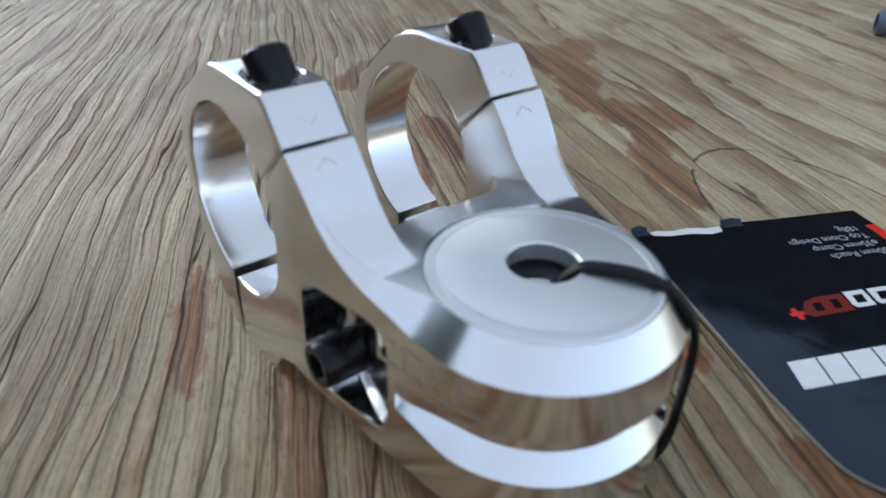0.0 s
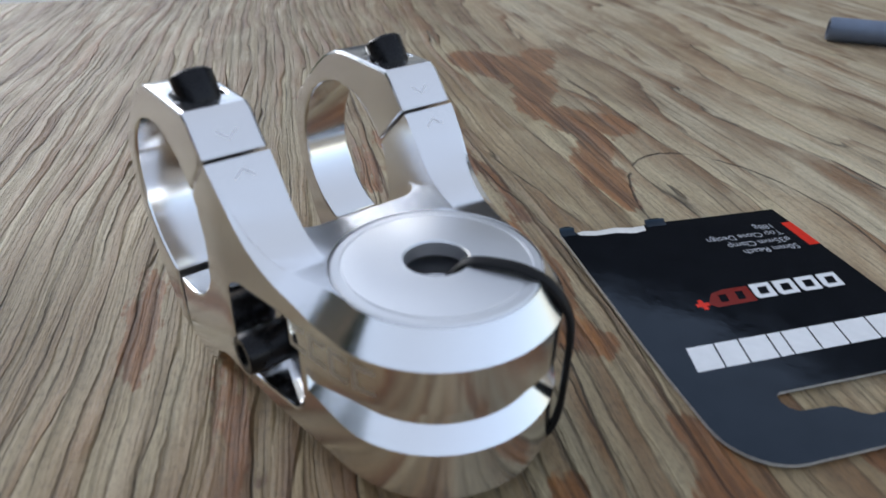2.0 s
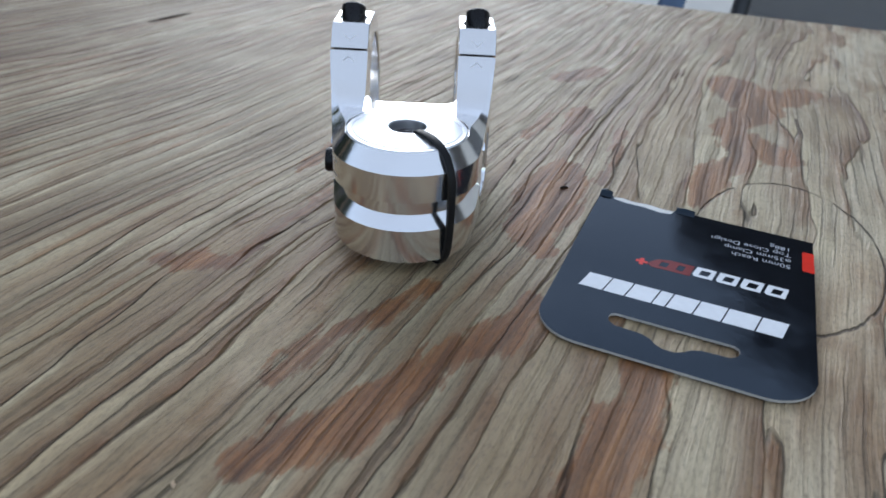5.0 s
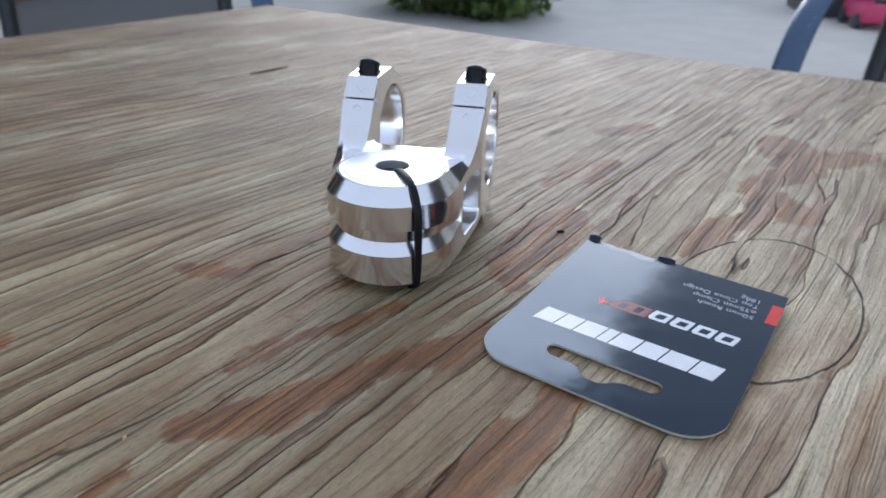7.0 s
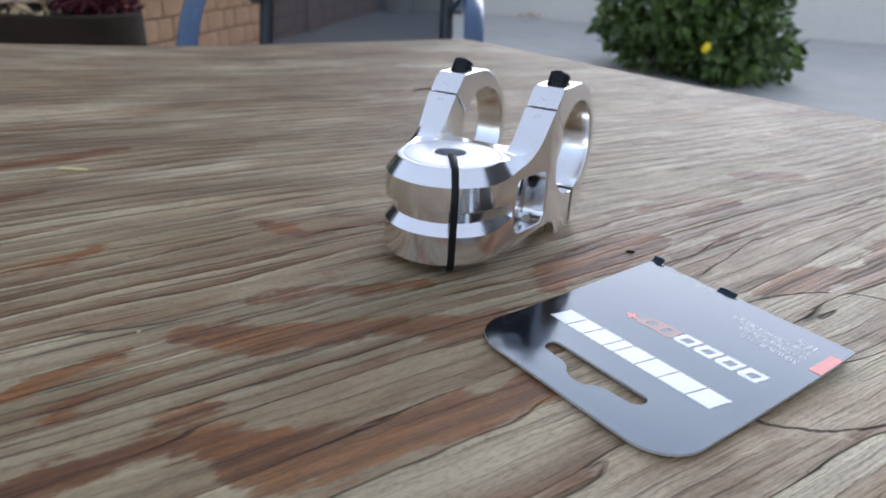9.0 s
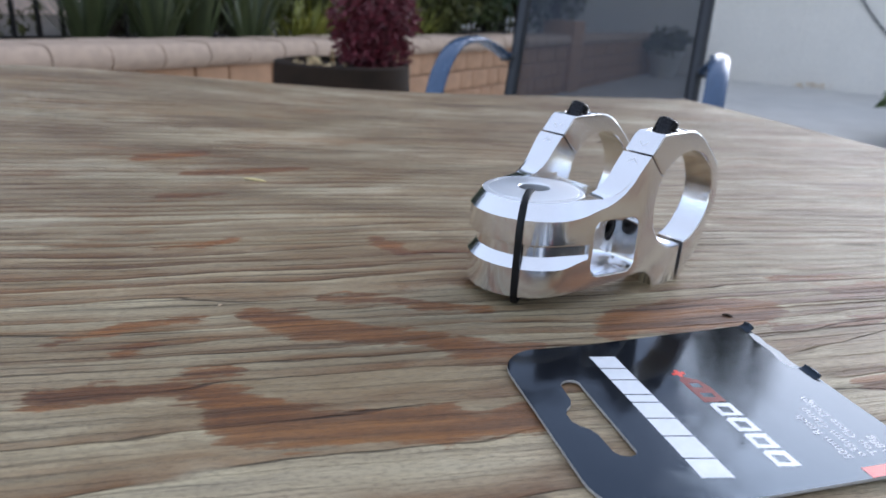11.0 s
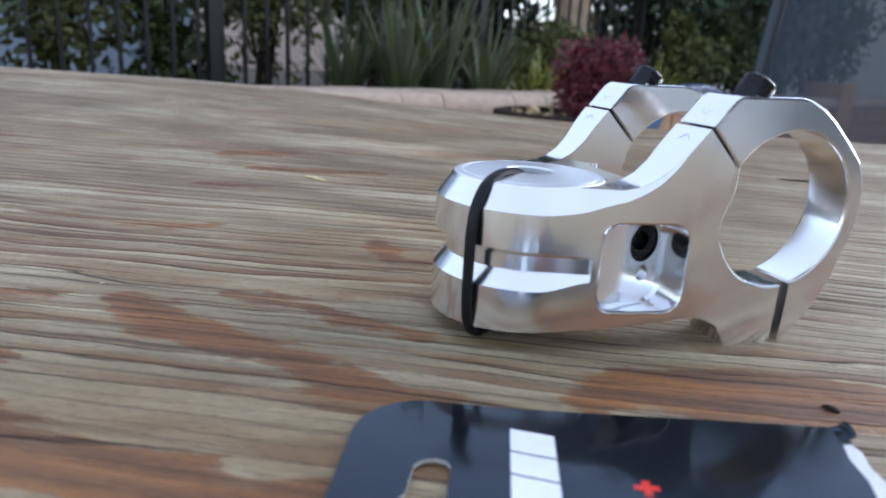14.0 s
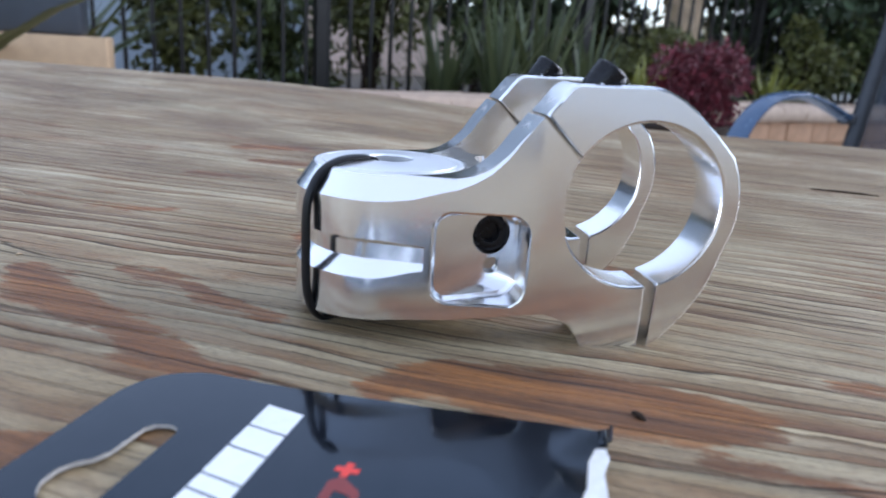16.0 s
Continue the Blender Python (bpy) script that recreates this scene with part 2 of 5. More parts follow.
    ring = m.math("ABSOLUTE", m.math("SUBTRACT", m.math("ADD", rl.outputs["Value"], m.math("MULTIPLY", mid, 0.07)), 1.035))
    ring = m.ramp(ring, (0.005, 1.0), (0.016, 0.0))
    ring = m.math("MULTIPLY", ring, m.ramp(m.noise(c, 60, 2), (0.36, 0.0), (0.46, 0.95)))
    crack = m.math("MAXIMUM", crack, ring)
    col = m.mix(m.math("MULTIPLY", crack, 0.78), col, (0.016, 0.010, 0.006))
    col = m.mix(1.0, col, (0.92, 0.915, 0.90), "MULTIPLY")
    m.base(col)
    ridge = m.math("MULTIPLY", along(across, 5, 150, 2, 0.6), m.ramp(m.noise(turned(c, 4, 9), 1.0, 2.0), (0.36, 0.35), (0.56, 1.0)))
    h = m.math("ADD", m.math("MULTIPLY", mid, 0.5), m.math("MULTIPLY", fibre, 0.35))
    h = m.math("SUBTRACT", m.math("ADD", h, m.math("ADD", m.math("MULTIPLY", late, 0.7), m.math("MULTIPLY", ridge, 0.9))), m.math("ADD", m.math("MULTIPLY", crack, 1.4), m.math("MULTIPLY", furrow, 0.9)))
    m.bump(h, 1.0, 0.0016)
    m.rough(m.math("ADD", m.ramp(mid, (0.2, 0.64), (0.8, 0.46)), m.math("MULTIPLY", m.math("MAXIMUM", crack, furrow), 0.3)))
    m.b.inputs["Specular IOR Level"].default_value = 0.62
    return m.m


WOOD = plywood()


def aluminium():
    m = Mat("polished_aluminium", 0.2, 1.0)
    v = m.coord()
    g = m.noise(m.coord((90, 90, 6000)), 1.0, 2)
    big = m.noise(v, 45, 3)
    m.base(m.ramp(big, (0.3, (0.89, 0.89, 0.90)), (0.7, (0.94, 0.94, 0.94))))
    m.rough(m.ramp(m.math("ADD", m.math("MULTIPLY", g, 0.3), m.math("MULTIPLY", big, 0.7)), (0.3, 0.13), (0.7, 0.20)))
    m.bump(g, 0.012, 0.0001)
    return m.m


ALU = aluminium()
MATT_ALU = simple("matt_aluminium", (0.80, 0.80, 0.81), 0.4, 1.0, 0.1, 500)


def turned_alu():
    """Aluminium faced on a lathe: fine rings round the middle, glossier along them."""
    m = Mat("turned_aluminium", 0.43, 1.0)
    sep = m.n("SeparateXYZ")
    m.put(sep.inputs[0], m.coord())
    r = m.math("SQRT", m.math("ADD", m.math("MULTIPLY", sep.outputs[0], sep.outputs[0]), m.math("MULTIPLY", sep.outputs[1], sep.outputs[1])))
    lane = m.n("CombineXYZ")
    m.put(lane.inputs[0], m.math("MULTIPLY", r, 5200))
    ring = m.noise(lane.outputs[0], 1.0, 2.0)
    m.base(m.ramp(ring, (0.3, (0.84, 0.85, 0.87)), (0.7, (0.88, 0.89, 0.90))))
    m.rough(m.ramp(ring, (0.3, 0.40), (0.7, 0.46)))
    m.bump(ring, 0.012, 0.0001)
    way = m.n("Tangent")
    way.direction_type, way.axis = "RADIAL", "Z"
    m.put(m.b.inputs["Tangent"], way.outputs[0])
    m.b.inputs["Anisotropic"].default_value = 0.3
    return m.m


CAP_ALU = turned_alu()
STEEL = simple("black_oxide_steel", (0.012, 0.012, 0.014), 0.28, 0.6, 0.3, 900)
MILLED = simple("milled_aluminium", (0.86, 0.86, 0.87), 0.16, 1.0, 0.05, 300)
CHROME = simple("bright_steel", (0.55, 0.55, 0.56), 0.2, 1.0, 0.1, 500)
NYLON = simple("black_nylon", (0.006, 0.006, 0.007), 0.45, 0.0, 0.3, 600, 0.05, 0.0002)


NYLON.node_tree.nodes["Principled BSDF"].inputs["Specular IOR Level"].default_value = 0.25


def glossy_card():
    m = Mat("black_laminated_card", 0.09)
    v = m.coord()
    m.base(m.ramp(m.noise(v, 300, 3), (0.3, (0.003, 0.004, 0.006)), (0.7, (0.007, 0.008, 0.011))))
    m.rough(m.ramp(m.noise(v, 120, 4), (0.3, 0.05), (0.8, 0.16)))
    m.bump(m.math("ADD", m.noise(v, 60, 2), m.math("MULTIPLY", m.noise(v, 500, 2), 0.15)), 0.10, 0.0006)
    m.b.inputs["Specular IOR Level"].default_value = 0.55
    # blue of the reflected sky, put into the specular tint
    m.b.inputs["Specular Tint"].default_value = (0.50, 0.74, 1.0, 1)
    return m.m


CARD = glossy_card()
PAPER = simple("torn_white_paper", (0.72, 0.71, 0.68), 0.8, 0, 0.12, 800, 0.3, 0.0003)
CARD_EDGE = simple("grey_card_edge", (0.42, 0.40, 0.37), 0.8, 0, 0.2, 900)
INK_WHITE = simple("white_ink", (0.78, 0.79, 0.80), 0.18, 0, 0.06, 500)
INK_GREY = simple("grey_ink", (0.46, 0.47, 0.50), 0.18, 0, 0.06, 500)
INK_RED = simple("red_ink", (0.75, 0.035, 0.02), 0.18, 0, 0.08, 500)
INK_MAROON = simple("maroon_ink", (0.20, 0.016, 0.012), 0.18, 0, 0.1, 500)
CONCRETE = simple("pale_concrete", (0.54, 0.52, 0.48), 0.85, 0, 0.14, 3.0, 0.2, 0.003)
STUCCO = simple("cream_stucco", (0.78, 0.74, 0.68), 0.9, 0, 0.06, 20, 0.3, 0.003)
BRICK = simple("tan_block", (0.46, 0.26, 0.15), 0.9, 0, 0.22, 14, 0.5, 0.004)
CAPSTONE = simple("tan_capstone", (0.48, 0.35, 0.26), 0.88, 0, 0.2, 18, 0.4, 0.003)
MORTAR = simple("dark_mortar", (0.20, 0.15, 0.11), 0.95, 0, 0.2, 30, 0.4, 0.003)
DARK_SCREEN = simple("dark_screen_surface", (0.05, 0.042, 0.036), 0.8, 0, 0.25, 6, 0.3, 0.004)
SOIL = simple("bark_soil", (0.06, 0.045, 0.03), 0.95, 0, 0.4, 25, 0.6, 0.01)
IRON = simple("black_iron", (0.02, 0.018, 0.016), 0.5, 0.3, 0.3, 60)
FRAME_BLUE = simple("blue_grey_powder_coat", (0.065, 0.110, 0.185), 0.26, 0.15, 0.12, 60)
TUBE_BLUE = simple("scuffed_blue_grey_tube", (0.15, 0.19, 0.26), 0.35, 0.3, 0.2, 80)
FRAME_DARK = simple("dark_grey_frame", (0.03, 0.032, 0.036), 0.4, 0.2, 0.15, 60)
LEAF = simple("green_leaf", (0.060, 0.062, 0.015), 0.5, 0, 0.3, 30, isle=1.1)
LEAF_DARK = simple("dark_green_leaf", (0.036, 0.048, 0.013), 0.45, 0, 0.3, 30, isle=1.4)
LEAF_BUSH = simple("bush_leaf", (0.034, 0.056, 0.012), 0.42, 0, 0.3, 30, isle=2.6)
LEAF_BLADE = simple("grey_green_blade", (0.058, 0.072, 0.030), 0.5, 0, 0.3, 20, isle=0.8)
LEAF_YELLOW = simple("yellow_green_leaf", (0.17, 0.17, 0.03), 0.5, 0, 0.3, 20, isle=0.6)
LEAF_RED = simple("dark_red_leaf", (0.075, 0.009, 0.014), 0.55, 0, 0.3, 30, isle=1.6)
LEAF_TREE = simple("tree_leaf", (0.02, 0.032, 0.014), 0.6, 0, 0.3, 8, isle=1.6)
TRUNK = simple("fibrous_palm_bark", (0.52, 0.37, 0.24), 0.9, 0, 0.4, 12, 0.8, 0.02)
DARK_WOOD = simple("dark_weathered_wood", (0.026, 0.016, 0.010), 0.85, 0, 0.4, 20, 0.6, 0.006)
DARK_WOOD.node_tree.nodes["Principled BSDF"].inputs["Specular IOR Level"].default_value = 0.2
STRAW = simple("straw_coloured_wood", (0.68, 0.54, 0.26), 0.7, 0, 0.15, 300)
DRY_LEAF = simple("dry_leaf", (0.42, 0.30, 0.16), 0.8, 0, 0.3, 30, isle=0.7)
HILL = simple("pinkish_bank", (0.62, 0.49, 0.42), 0.95, 0, 0.3, 1.2, 0.4, 0.05)
BLUE_WALL = simple("pale_blue_grey_wall", (0.40, 0.46, 0.52), 0.9, 0, 0.08, 4)
TIMBER = simple("tan_timber", (0.48, 0.33, 0.20), 0.75, 0, 0.15, 20)
DARK_PLASTIC = simple("dark_blue_grey_plastic", (0.045, 0.055, 0.07), 0.5, 0, 0.2, 8)
PINK = simple("pink_plastic", (0.65, 0.06, 0.16), 0.4, 0, 0.1, 20)
YELLOW = simple("yellow_thing", (0.95, 0.70, 0.02), 0.4, 0, 0.1, 60)


def sling():
    m = Mat("dark_mesh_sling", 0.7)
    m.base(m.ramp(m.noise(m.coord(), 40, 3), (0.3, (0.018, 0.024, 0.034)), (0.7, (0.028, 0.036, 0.05))))
    tr, mx = m.n("BsdfTransparent"), m.n("MixShader")
    out = m.t.nodes["Material Output"]
    tr.inputs[0].default_value = (1, 1, 1, 1)
    mx.inputs[0].default_value = 0.19
    m.t.links.new(m.b.outputs[0], mx.inputs[1])
    m.t.links.new(tr.outputs[0], mx.inputs[2])
    m.t.links.new(mx.outputs[0], out.inputs[0])
    return m.m


SLING = sling()


# ---- building helpers ----
def mesh_of(bm, name, scale=1.0, smooth=40):
    me = bpy.data.meshes.new(name)
    bm.to_mesh(me)
    bm.free()
    if scale != 1.0:
        me.transform(Matrix.Scale(scale, 4))
    for p in me.polygons:
        p.use_smooth = True
    me.set_sharp_from_angle(angle=radians(smooth))
    return me


def part(name, bm, material, parent, label="", scale=1.0, smooth=40):
    """One mesh object under a thing, a part, or the setting."""
    ob = new(name, bm if isinstance(bm, bpy.types.Mesh) else mesh_of(bm, name, scale, smooth))
    if not ob.data.materials:
        ob.data.materials.append(material)
    ob.parent = parent
    if label:
        ob["label"] = label
    return ob


def thing(name, label, category, group="", at=(0, 0, 0), rz=0.0):
    ob = new(name)
    ob.empty_display_size = 0.02
    ob.matrix_basis = pose(*at, 0, 0, rz)
    return tagged(ob, label, category, group)


def prism(poly, axis, lo, hi):
    """A closed prism of a 2D outline: axis 'y' takes (x, z), 'z' takes (x, y)."""
    bm = bmesh.new()
    put = (lambda p, h: (p[0], h, p[1])) if axis == "y" else (lambda p, h: (p[0], p[1], h))
    a = [bm.verts.new(put(p, lo)) for p in poly]
    b = [bm.verts.new(put(p, hi)) for p in poly]
    bm.faces.new(a)
    bm.faces.new(b[::-1])
    for i in range(len(poly)):
        j = (i + 1) % len(poly)
        bm.faces.new((a[j], a[i], b[i], b[j]))
    bmesh.ops.recalc_face_normals(bm, faces=bm.faces)
    return bm


def loft(sections, closed=False):
    """Skin over equal rings of points, capped at both ends."""
    bm = bmesh.new()
    rings = [[bm.verts.new(p) for p in s] for s in sections]
    n = len(rings[0])
    pairs = list(zip(rings, rings[1:])) + ([(rings[-1], rings[0])] if closed else [])
    for r, q in pairs:
        for i in range(n):
            j = (i + 1) % n
            bm.faces.new((r[i], r[j], q[j], q[i]))
    if not closed:
        bm.faces.new(rings[0][::-1])
        bm.faces.new(rings[-1])
    bmesh.ops.recalc_face_normals(bm, faces=bm.faces)
    return bm


def turned_solid(profile, seg=64, m=None):
    """A solid of revolution about z of a closed (r, z) outline."""
    bm = bmesh.new()
    rings = []
    for k in range(seg):
        a = 2 * math.pi * k / seg
        rings.append([bm.verts.new((r * math.cos(a), r * math.sin(a), z)) for r, z in profile])
    n = len(profile)
    for k in range(seg):
        r, q = rings[k], rings[(k + 1) % seg]
        for i in range(n):
            j = (i + 1) % n
            if profile[i][0] < 1e-9 and profile[j][0] < 1e-9:
                continue
            bm.faces.new((r[i], q[i], q[j], r[j]))
    bmesh.ops.remove_doubles(bm, verts=bm.verts, dist=1e-7)
    bmesh.ops.recalc_face_normals(bm, faces=bm.faces)
    if m is not None:
        bm.transform(m)
    return bm


def cylinder(r, a, b, seg=48):
    """A cylinder from point a to point b."""
    a, b = Vector(a), Vector(b)
    h = (b - a).length
    m = Matrix.Translation(a) @ (b - a).to_track_quat("Z", "Y").to_matrix().to_4x4()
    return turned_solid([(0, 0), (r, 0), (r, h), (0, h)], seg, m)


def box(x0, x1, y0, y1, z0, z1, bevel=0.0):
    bm = prism([(x0, y0), (x1, y0), (x1, y1), (x0, y1)], "z", z0, z1)
    if bevel:
        bmesh.ops.bevel(bm, geom=bm.edges[:], offset=bevel, segments=2, affect="EDGES", profile=0.5)
    return bm


def tube(points, r, seg=12, flat=None, up=(0, 0, 1)):
    """A pipe along points; flat=(half width, half thickness) gives an oval strap."""
    pts = [Vector(p) for p in points]
    rings = []
    for i, p in enumerate(pts):
        t = (pts[min(i + 1, len(pts) - 1)] - pts[max(i - 1, 0)]).normalized()
        side = t.cross(Vector(up))
        side = side.normalized() if side.length > 1e-6 else Vector((1, 0, 0))
        top = side.cross(t).normalized()
        w, h = flat or (r, r)
        rings.append([p + side * (w * math.cos(2 * math.pi * k / seg)) + top * (h * math.sin(2 * math.pi * k / seg)) for k in range(seg)])
    return loft(rings)


def curve_points(pts, n=8):
    """A smooth line through points."""
    pts = [Vector(p) for p in pts]
    out = []
    for i in range(len(pts) - 1):
        p0, p1, p2, p3 = pts[max(i - 1, 0)], pts[i], pts[i + 1], pts[min(i + 2, len(pts) - 1)]
        for k in range(n):
            t = k / n
            out.append(0.5 * ((2 * p1) + (p2 - p0) * t + (2 * p0 - 5 * p1 + 4 * p2 - p3) * t * t + (3 * p1 - p0 - 3 * p2 + p3) * t ** 3))
    return out + [pts[-1]]


def merged(*bms):
    """Several shells as one mesh."""
    out = bmesh.new()
    for b in bms:
        me = bpy.data.meshes.new("shell")
        b.to_mesh(me)
        b.free()
        out.from_mesh(me)
        bpy.data.meshes.remove(me)
    return out


def carve(bm, steps):
    """Cuts ('DIFFERENCE') and trims ('INTERSECT', 'UNION') a solid; returns a mesh."""
    me = bpy.data.meshes.new("solid")
    bm.to_mesh(me)
    bm.free()
    ob = new("solid", me)
    tools = []
    for how, t in steps:
        tm = bpy.data.meshes.new("cutter")
        t.to_mesh(tm)
        t.free()
        to = new("cutter", tm)
        tools.append(to)
        mod = ob.modifiers.new("cut", "BOOLEAN")
        mod.operation, mod.object, mod.solver = how, to, "EXACT"
    bpy.context.view_layer.update()
    dg = bpy.context.evaluated_depsgraph_get()
    got = bpy.data.meshes.new_from_object(ob.evaluated_get(dg))
    for o in [ob] + tools:
        old = o.data
        bpy.data.objects.remove(o)
        bpy.data.meshes.remove(old)
    return got


def eased(me, pick, width):
    """Breaks the picked edges of a solid with a small round."""
    b = bmesh.new()
    b.from_mesh(me)
    chosen = [e.calc_face_angle(0) > radians(35) and pick(*((e.verts[0].co + e.verts[1].co) / 2)) for e in b.edges]
    b.free()
    at = me.attributes.new("bevel_weight_edge", "FLOAT", "EDGE")
    for k, c in enumerate(chosen):
        at.data[k].value = 1.0 if c else 0.0
    ob = new("solid", me)
    mod = ob.modifiers.new("edge", "BEVEL")
    mod.width, mod.segments, mod.limit_method, mod.use_clamp_overlap = width, 2, "WEIGHT", False
    bpy.context.view_layer.update()
    got = bpy.data.meshes.new_from_object(ob.evaluated_get(bpy.context.evaluated_depsgraph_get()))
    bpy.data.objects.remove(ob)
    bpy.data.meshes.remove(me)
    return got


def solid_bm(me):
    b = bmesh.new()
    b.from_mesh(me)
    bpy.data.meshes.remove(me)
    return b


def rounded(x0, x1, y0, y1, r, n=6):
    """A rectangle's outline with round corners."""
    out = []
    for cx, cy, a in ((x1 - r, y1 - r, 0), (x0 + r, y1 - r, 90), (x0 + r, y0 + r, 180), (x1 - r, y0 + r, 270)):
        for k in range(n + 1):
            t = radians(a + 90 * k / n)
            out.append((cx + r * math.cos(t), cy + r * math.sin(t)))
    return out


# ---- the table ----
CORNER = Vector((0.56, 0.297))
EDGE_A = Vector((-0.92, 0.39)).normalized()
EDGE_B = Vector((-0.34, -1.0)).normalized()
GROUND = -0.73


def ease(t):
    t = max(0.0, min(1.0, t))
    return t * t * (3 - 2 * t)


def warp(s, d):
    """The sheet's lift, s along the far edge from its corner, d in from that edge."""
    return (0.005 + 0.016 * ease((s - 0.28) / 0.45)) * ease(1 - d / 0.33)


# brown patches in the veneer: runs of x, y and half width
NEAR_STAINS = [
    [(-0.089, 0.027, 0.0042), (-0.083, 0.016, 0.0075), (-0.077, 0.006, 0.0074), (-0.066, -0.005, 0.0050), (-0.054, -0.014, 0.0036), (-0.050, -0.023, 0.0058), (-0.041, -0.031, 0.0040), (-0.030, -0.037, 0.0026)],
    [(-0.149, 0.009, 0.0050), (-0.124, -0.002, 0.0036), (-0.115, -0.010, 0.0051), (-0.113, -0.025, 0.0095), (-0.103, -0.036, 0.0075), (-0.091, -0.042, 0.0070), (-0.077, -0.050, 0.0082), (-0.068, -0.057, 0.0050), (-0.058, -0.060, 0.0060)],
    [(-0.118, 0.002, 0.0020), (-0.107, -0.002, 0.0021)],
    [(-0.128, 0.022, 0.0025), (-0.122, 0.024, 0.0030)],
]
SIDE_STAINS = [
    [(-0.005, -0.042, 0.0040), (0.008, -0.038, 0.0080), (0.024, -0.046, 0.0115), (0.044, -0.053, 0.0115), (0.061, -0.059, 0.0060)],
    [(-0.142, 0.037, 0.0018), (-0.122, 0.037, 0.0022), (-0.102, 0.032, 0.0014)],
    [(-0.066, 0.026, 0.0024), (-0.050, 0.017, 0.0032), (-0.040, 0.004, 0.0036), (-0.027, -0.008, 0.0024)],
    [(-0.096, 0.099, 0.0018), (-0.080, 0.093, 0.0030), (-0.068, 0.093, 0.0018)],
    [(-0.019, 0.065, 0.0042), (-0.019, 0.055, 0.0046), (-0.018, 0.047, 0.0027), (0.003, 0.037, 0.0016)],
    [(0.080, 0.025, 0.0028), (0.063, 0.033, 0.0038), (0.053, 0.038, 0.0036), (0.046, 0.041, 0.0022)],
    [(0.040, 0.024, 0.0020), (0.026, 0.029, 0.0028), (0.008, 0.035, 0.0026)],
]
FAR_STAINS = [
    [(0.184, -0.168, 0.0130), (0.158, -0.166, 0.0150), (0.138, -0.165, 0.0100), (0.112, -0.140, 0.0075), (0.090, -0.143, 0.0130), (0.079, -0.150, 0.0095)],
    [(0.090, -0.140, 0.0100), (0.075, -0.133, 0.0062), (0.061, -0.117, 0.0062), (0.047, -0.108, 0.0072), (0.034, -0.101, 0.0036)],
    [(0.177, -0.074, 0.0070), (0.195, -0.095, 0.0080)],
    [(0.170, -0.176, 0.0090), (0.157, -0.184, 0.0100), (0.170, -0.202, 0.0100)],
    [(0.120, -0.060, 0.0022), (0.102, -0.053, 0.0028), (0.089, -0.046, 0.0018)],
    [(0.103, -0.088, 0.0030), (0.070, -0.080, 0.0025), (0.047, -0.070, 0.0022)],
    [(0.125, -0.076, 0.0060), (0.099, -0.067, 0.0045)],
    [(-0.059, 0.247, 0.0070), (-0.027, 0.246, 0.0070)],
    [(-0.048, 0.205, 0.0050), (-0.019, 0.195, 0.0060), (0.011, 0.191, 0.0045)],
    [(-0.073, 0.166, 0.0040), (-0.049, 0.159, 0.0036)],
]


def stain_field(xy):
    """How far each place lies inside the brown patches, in metres; below zero outside."""
    best = np.full(len(xy), -0.03)
    for run in NEAR_STAINS + SIDE_STAINS + FAR_STAINS:
        for (x1, y1, r1), (x2, y2, r2) in zip(run, run[1:]):
            a, d = np.array((x1, y1)), np.array((x2 - x1, y2 - y1))
            k = np.clip((xy - a) @ d / (d @ d), 0, 1)
            best = np.maximum(best, r1 + (r2 - r1) * k - np.linalg.norm(xy - a - k[:, None] * d, axis=1))
    return best


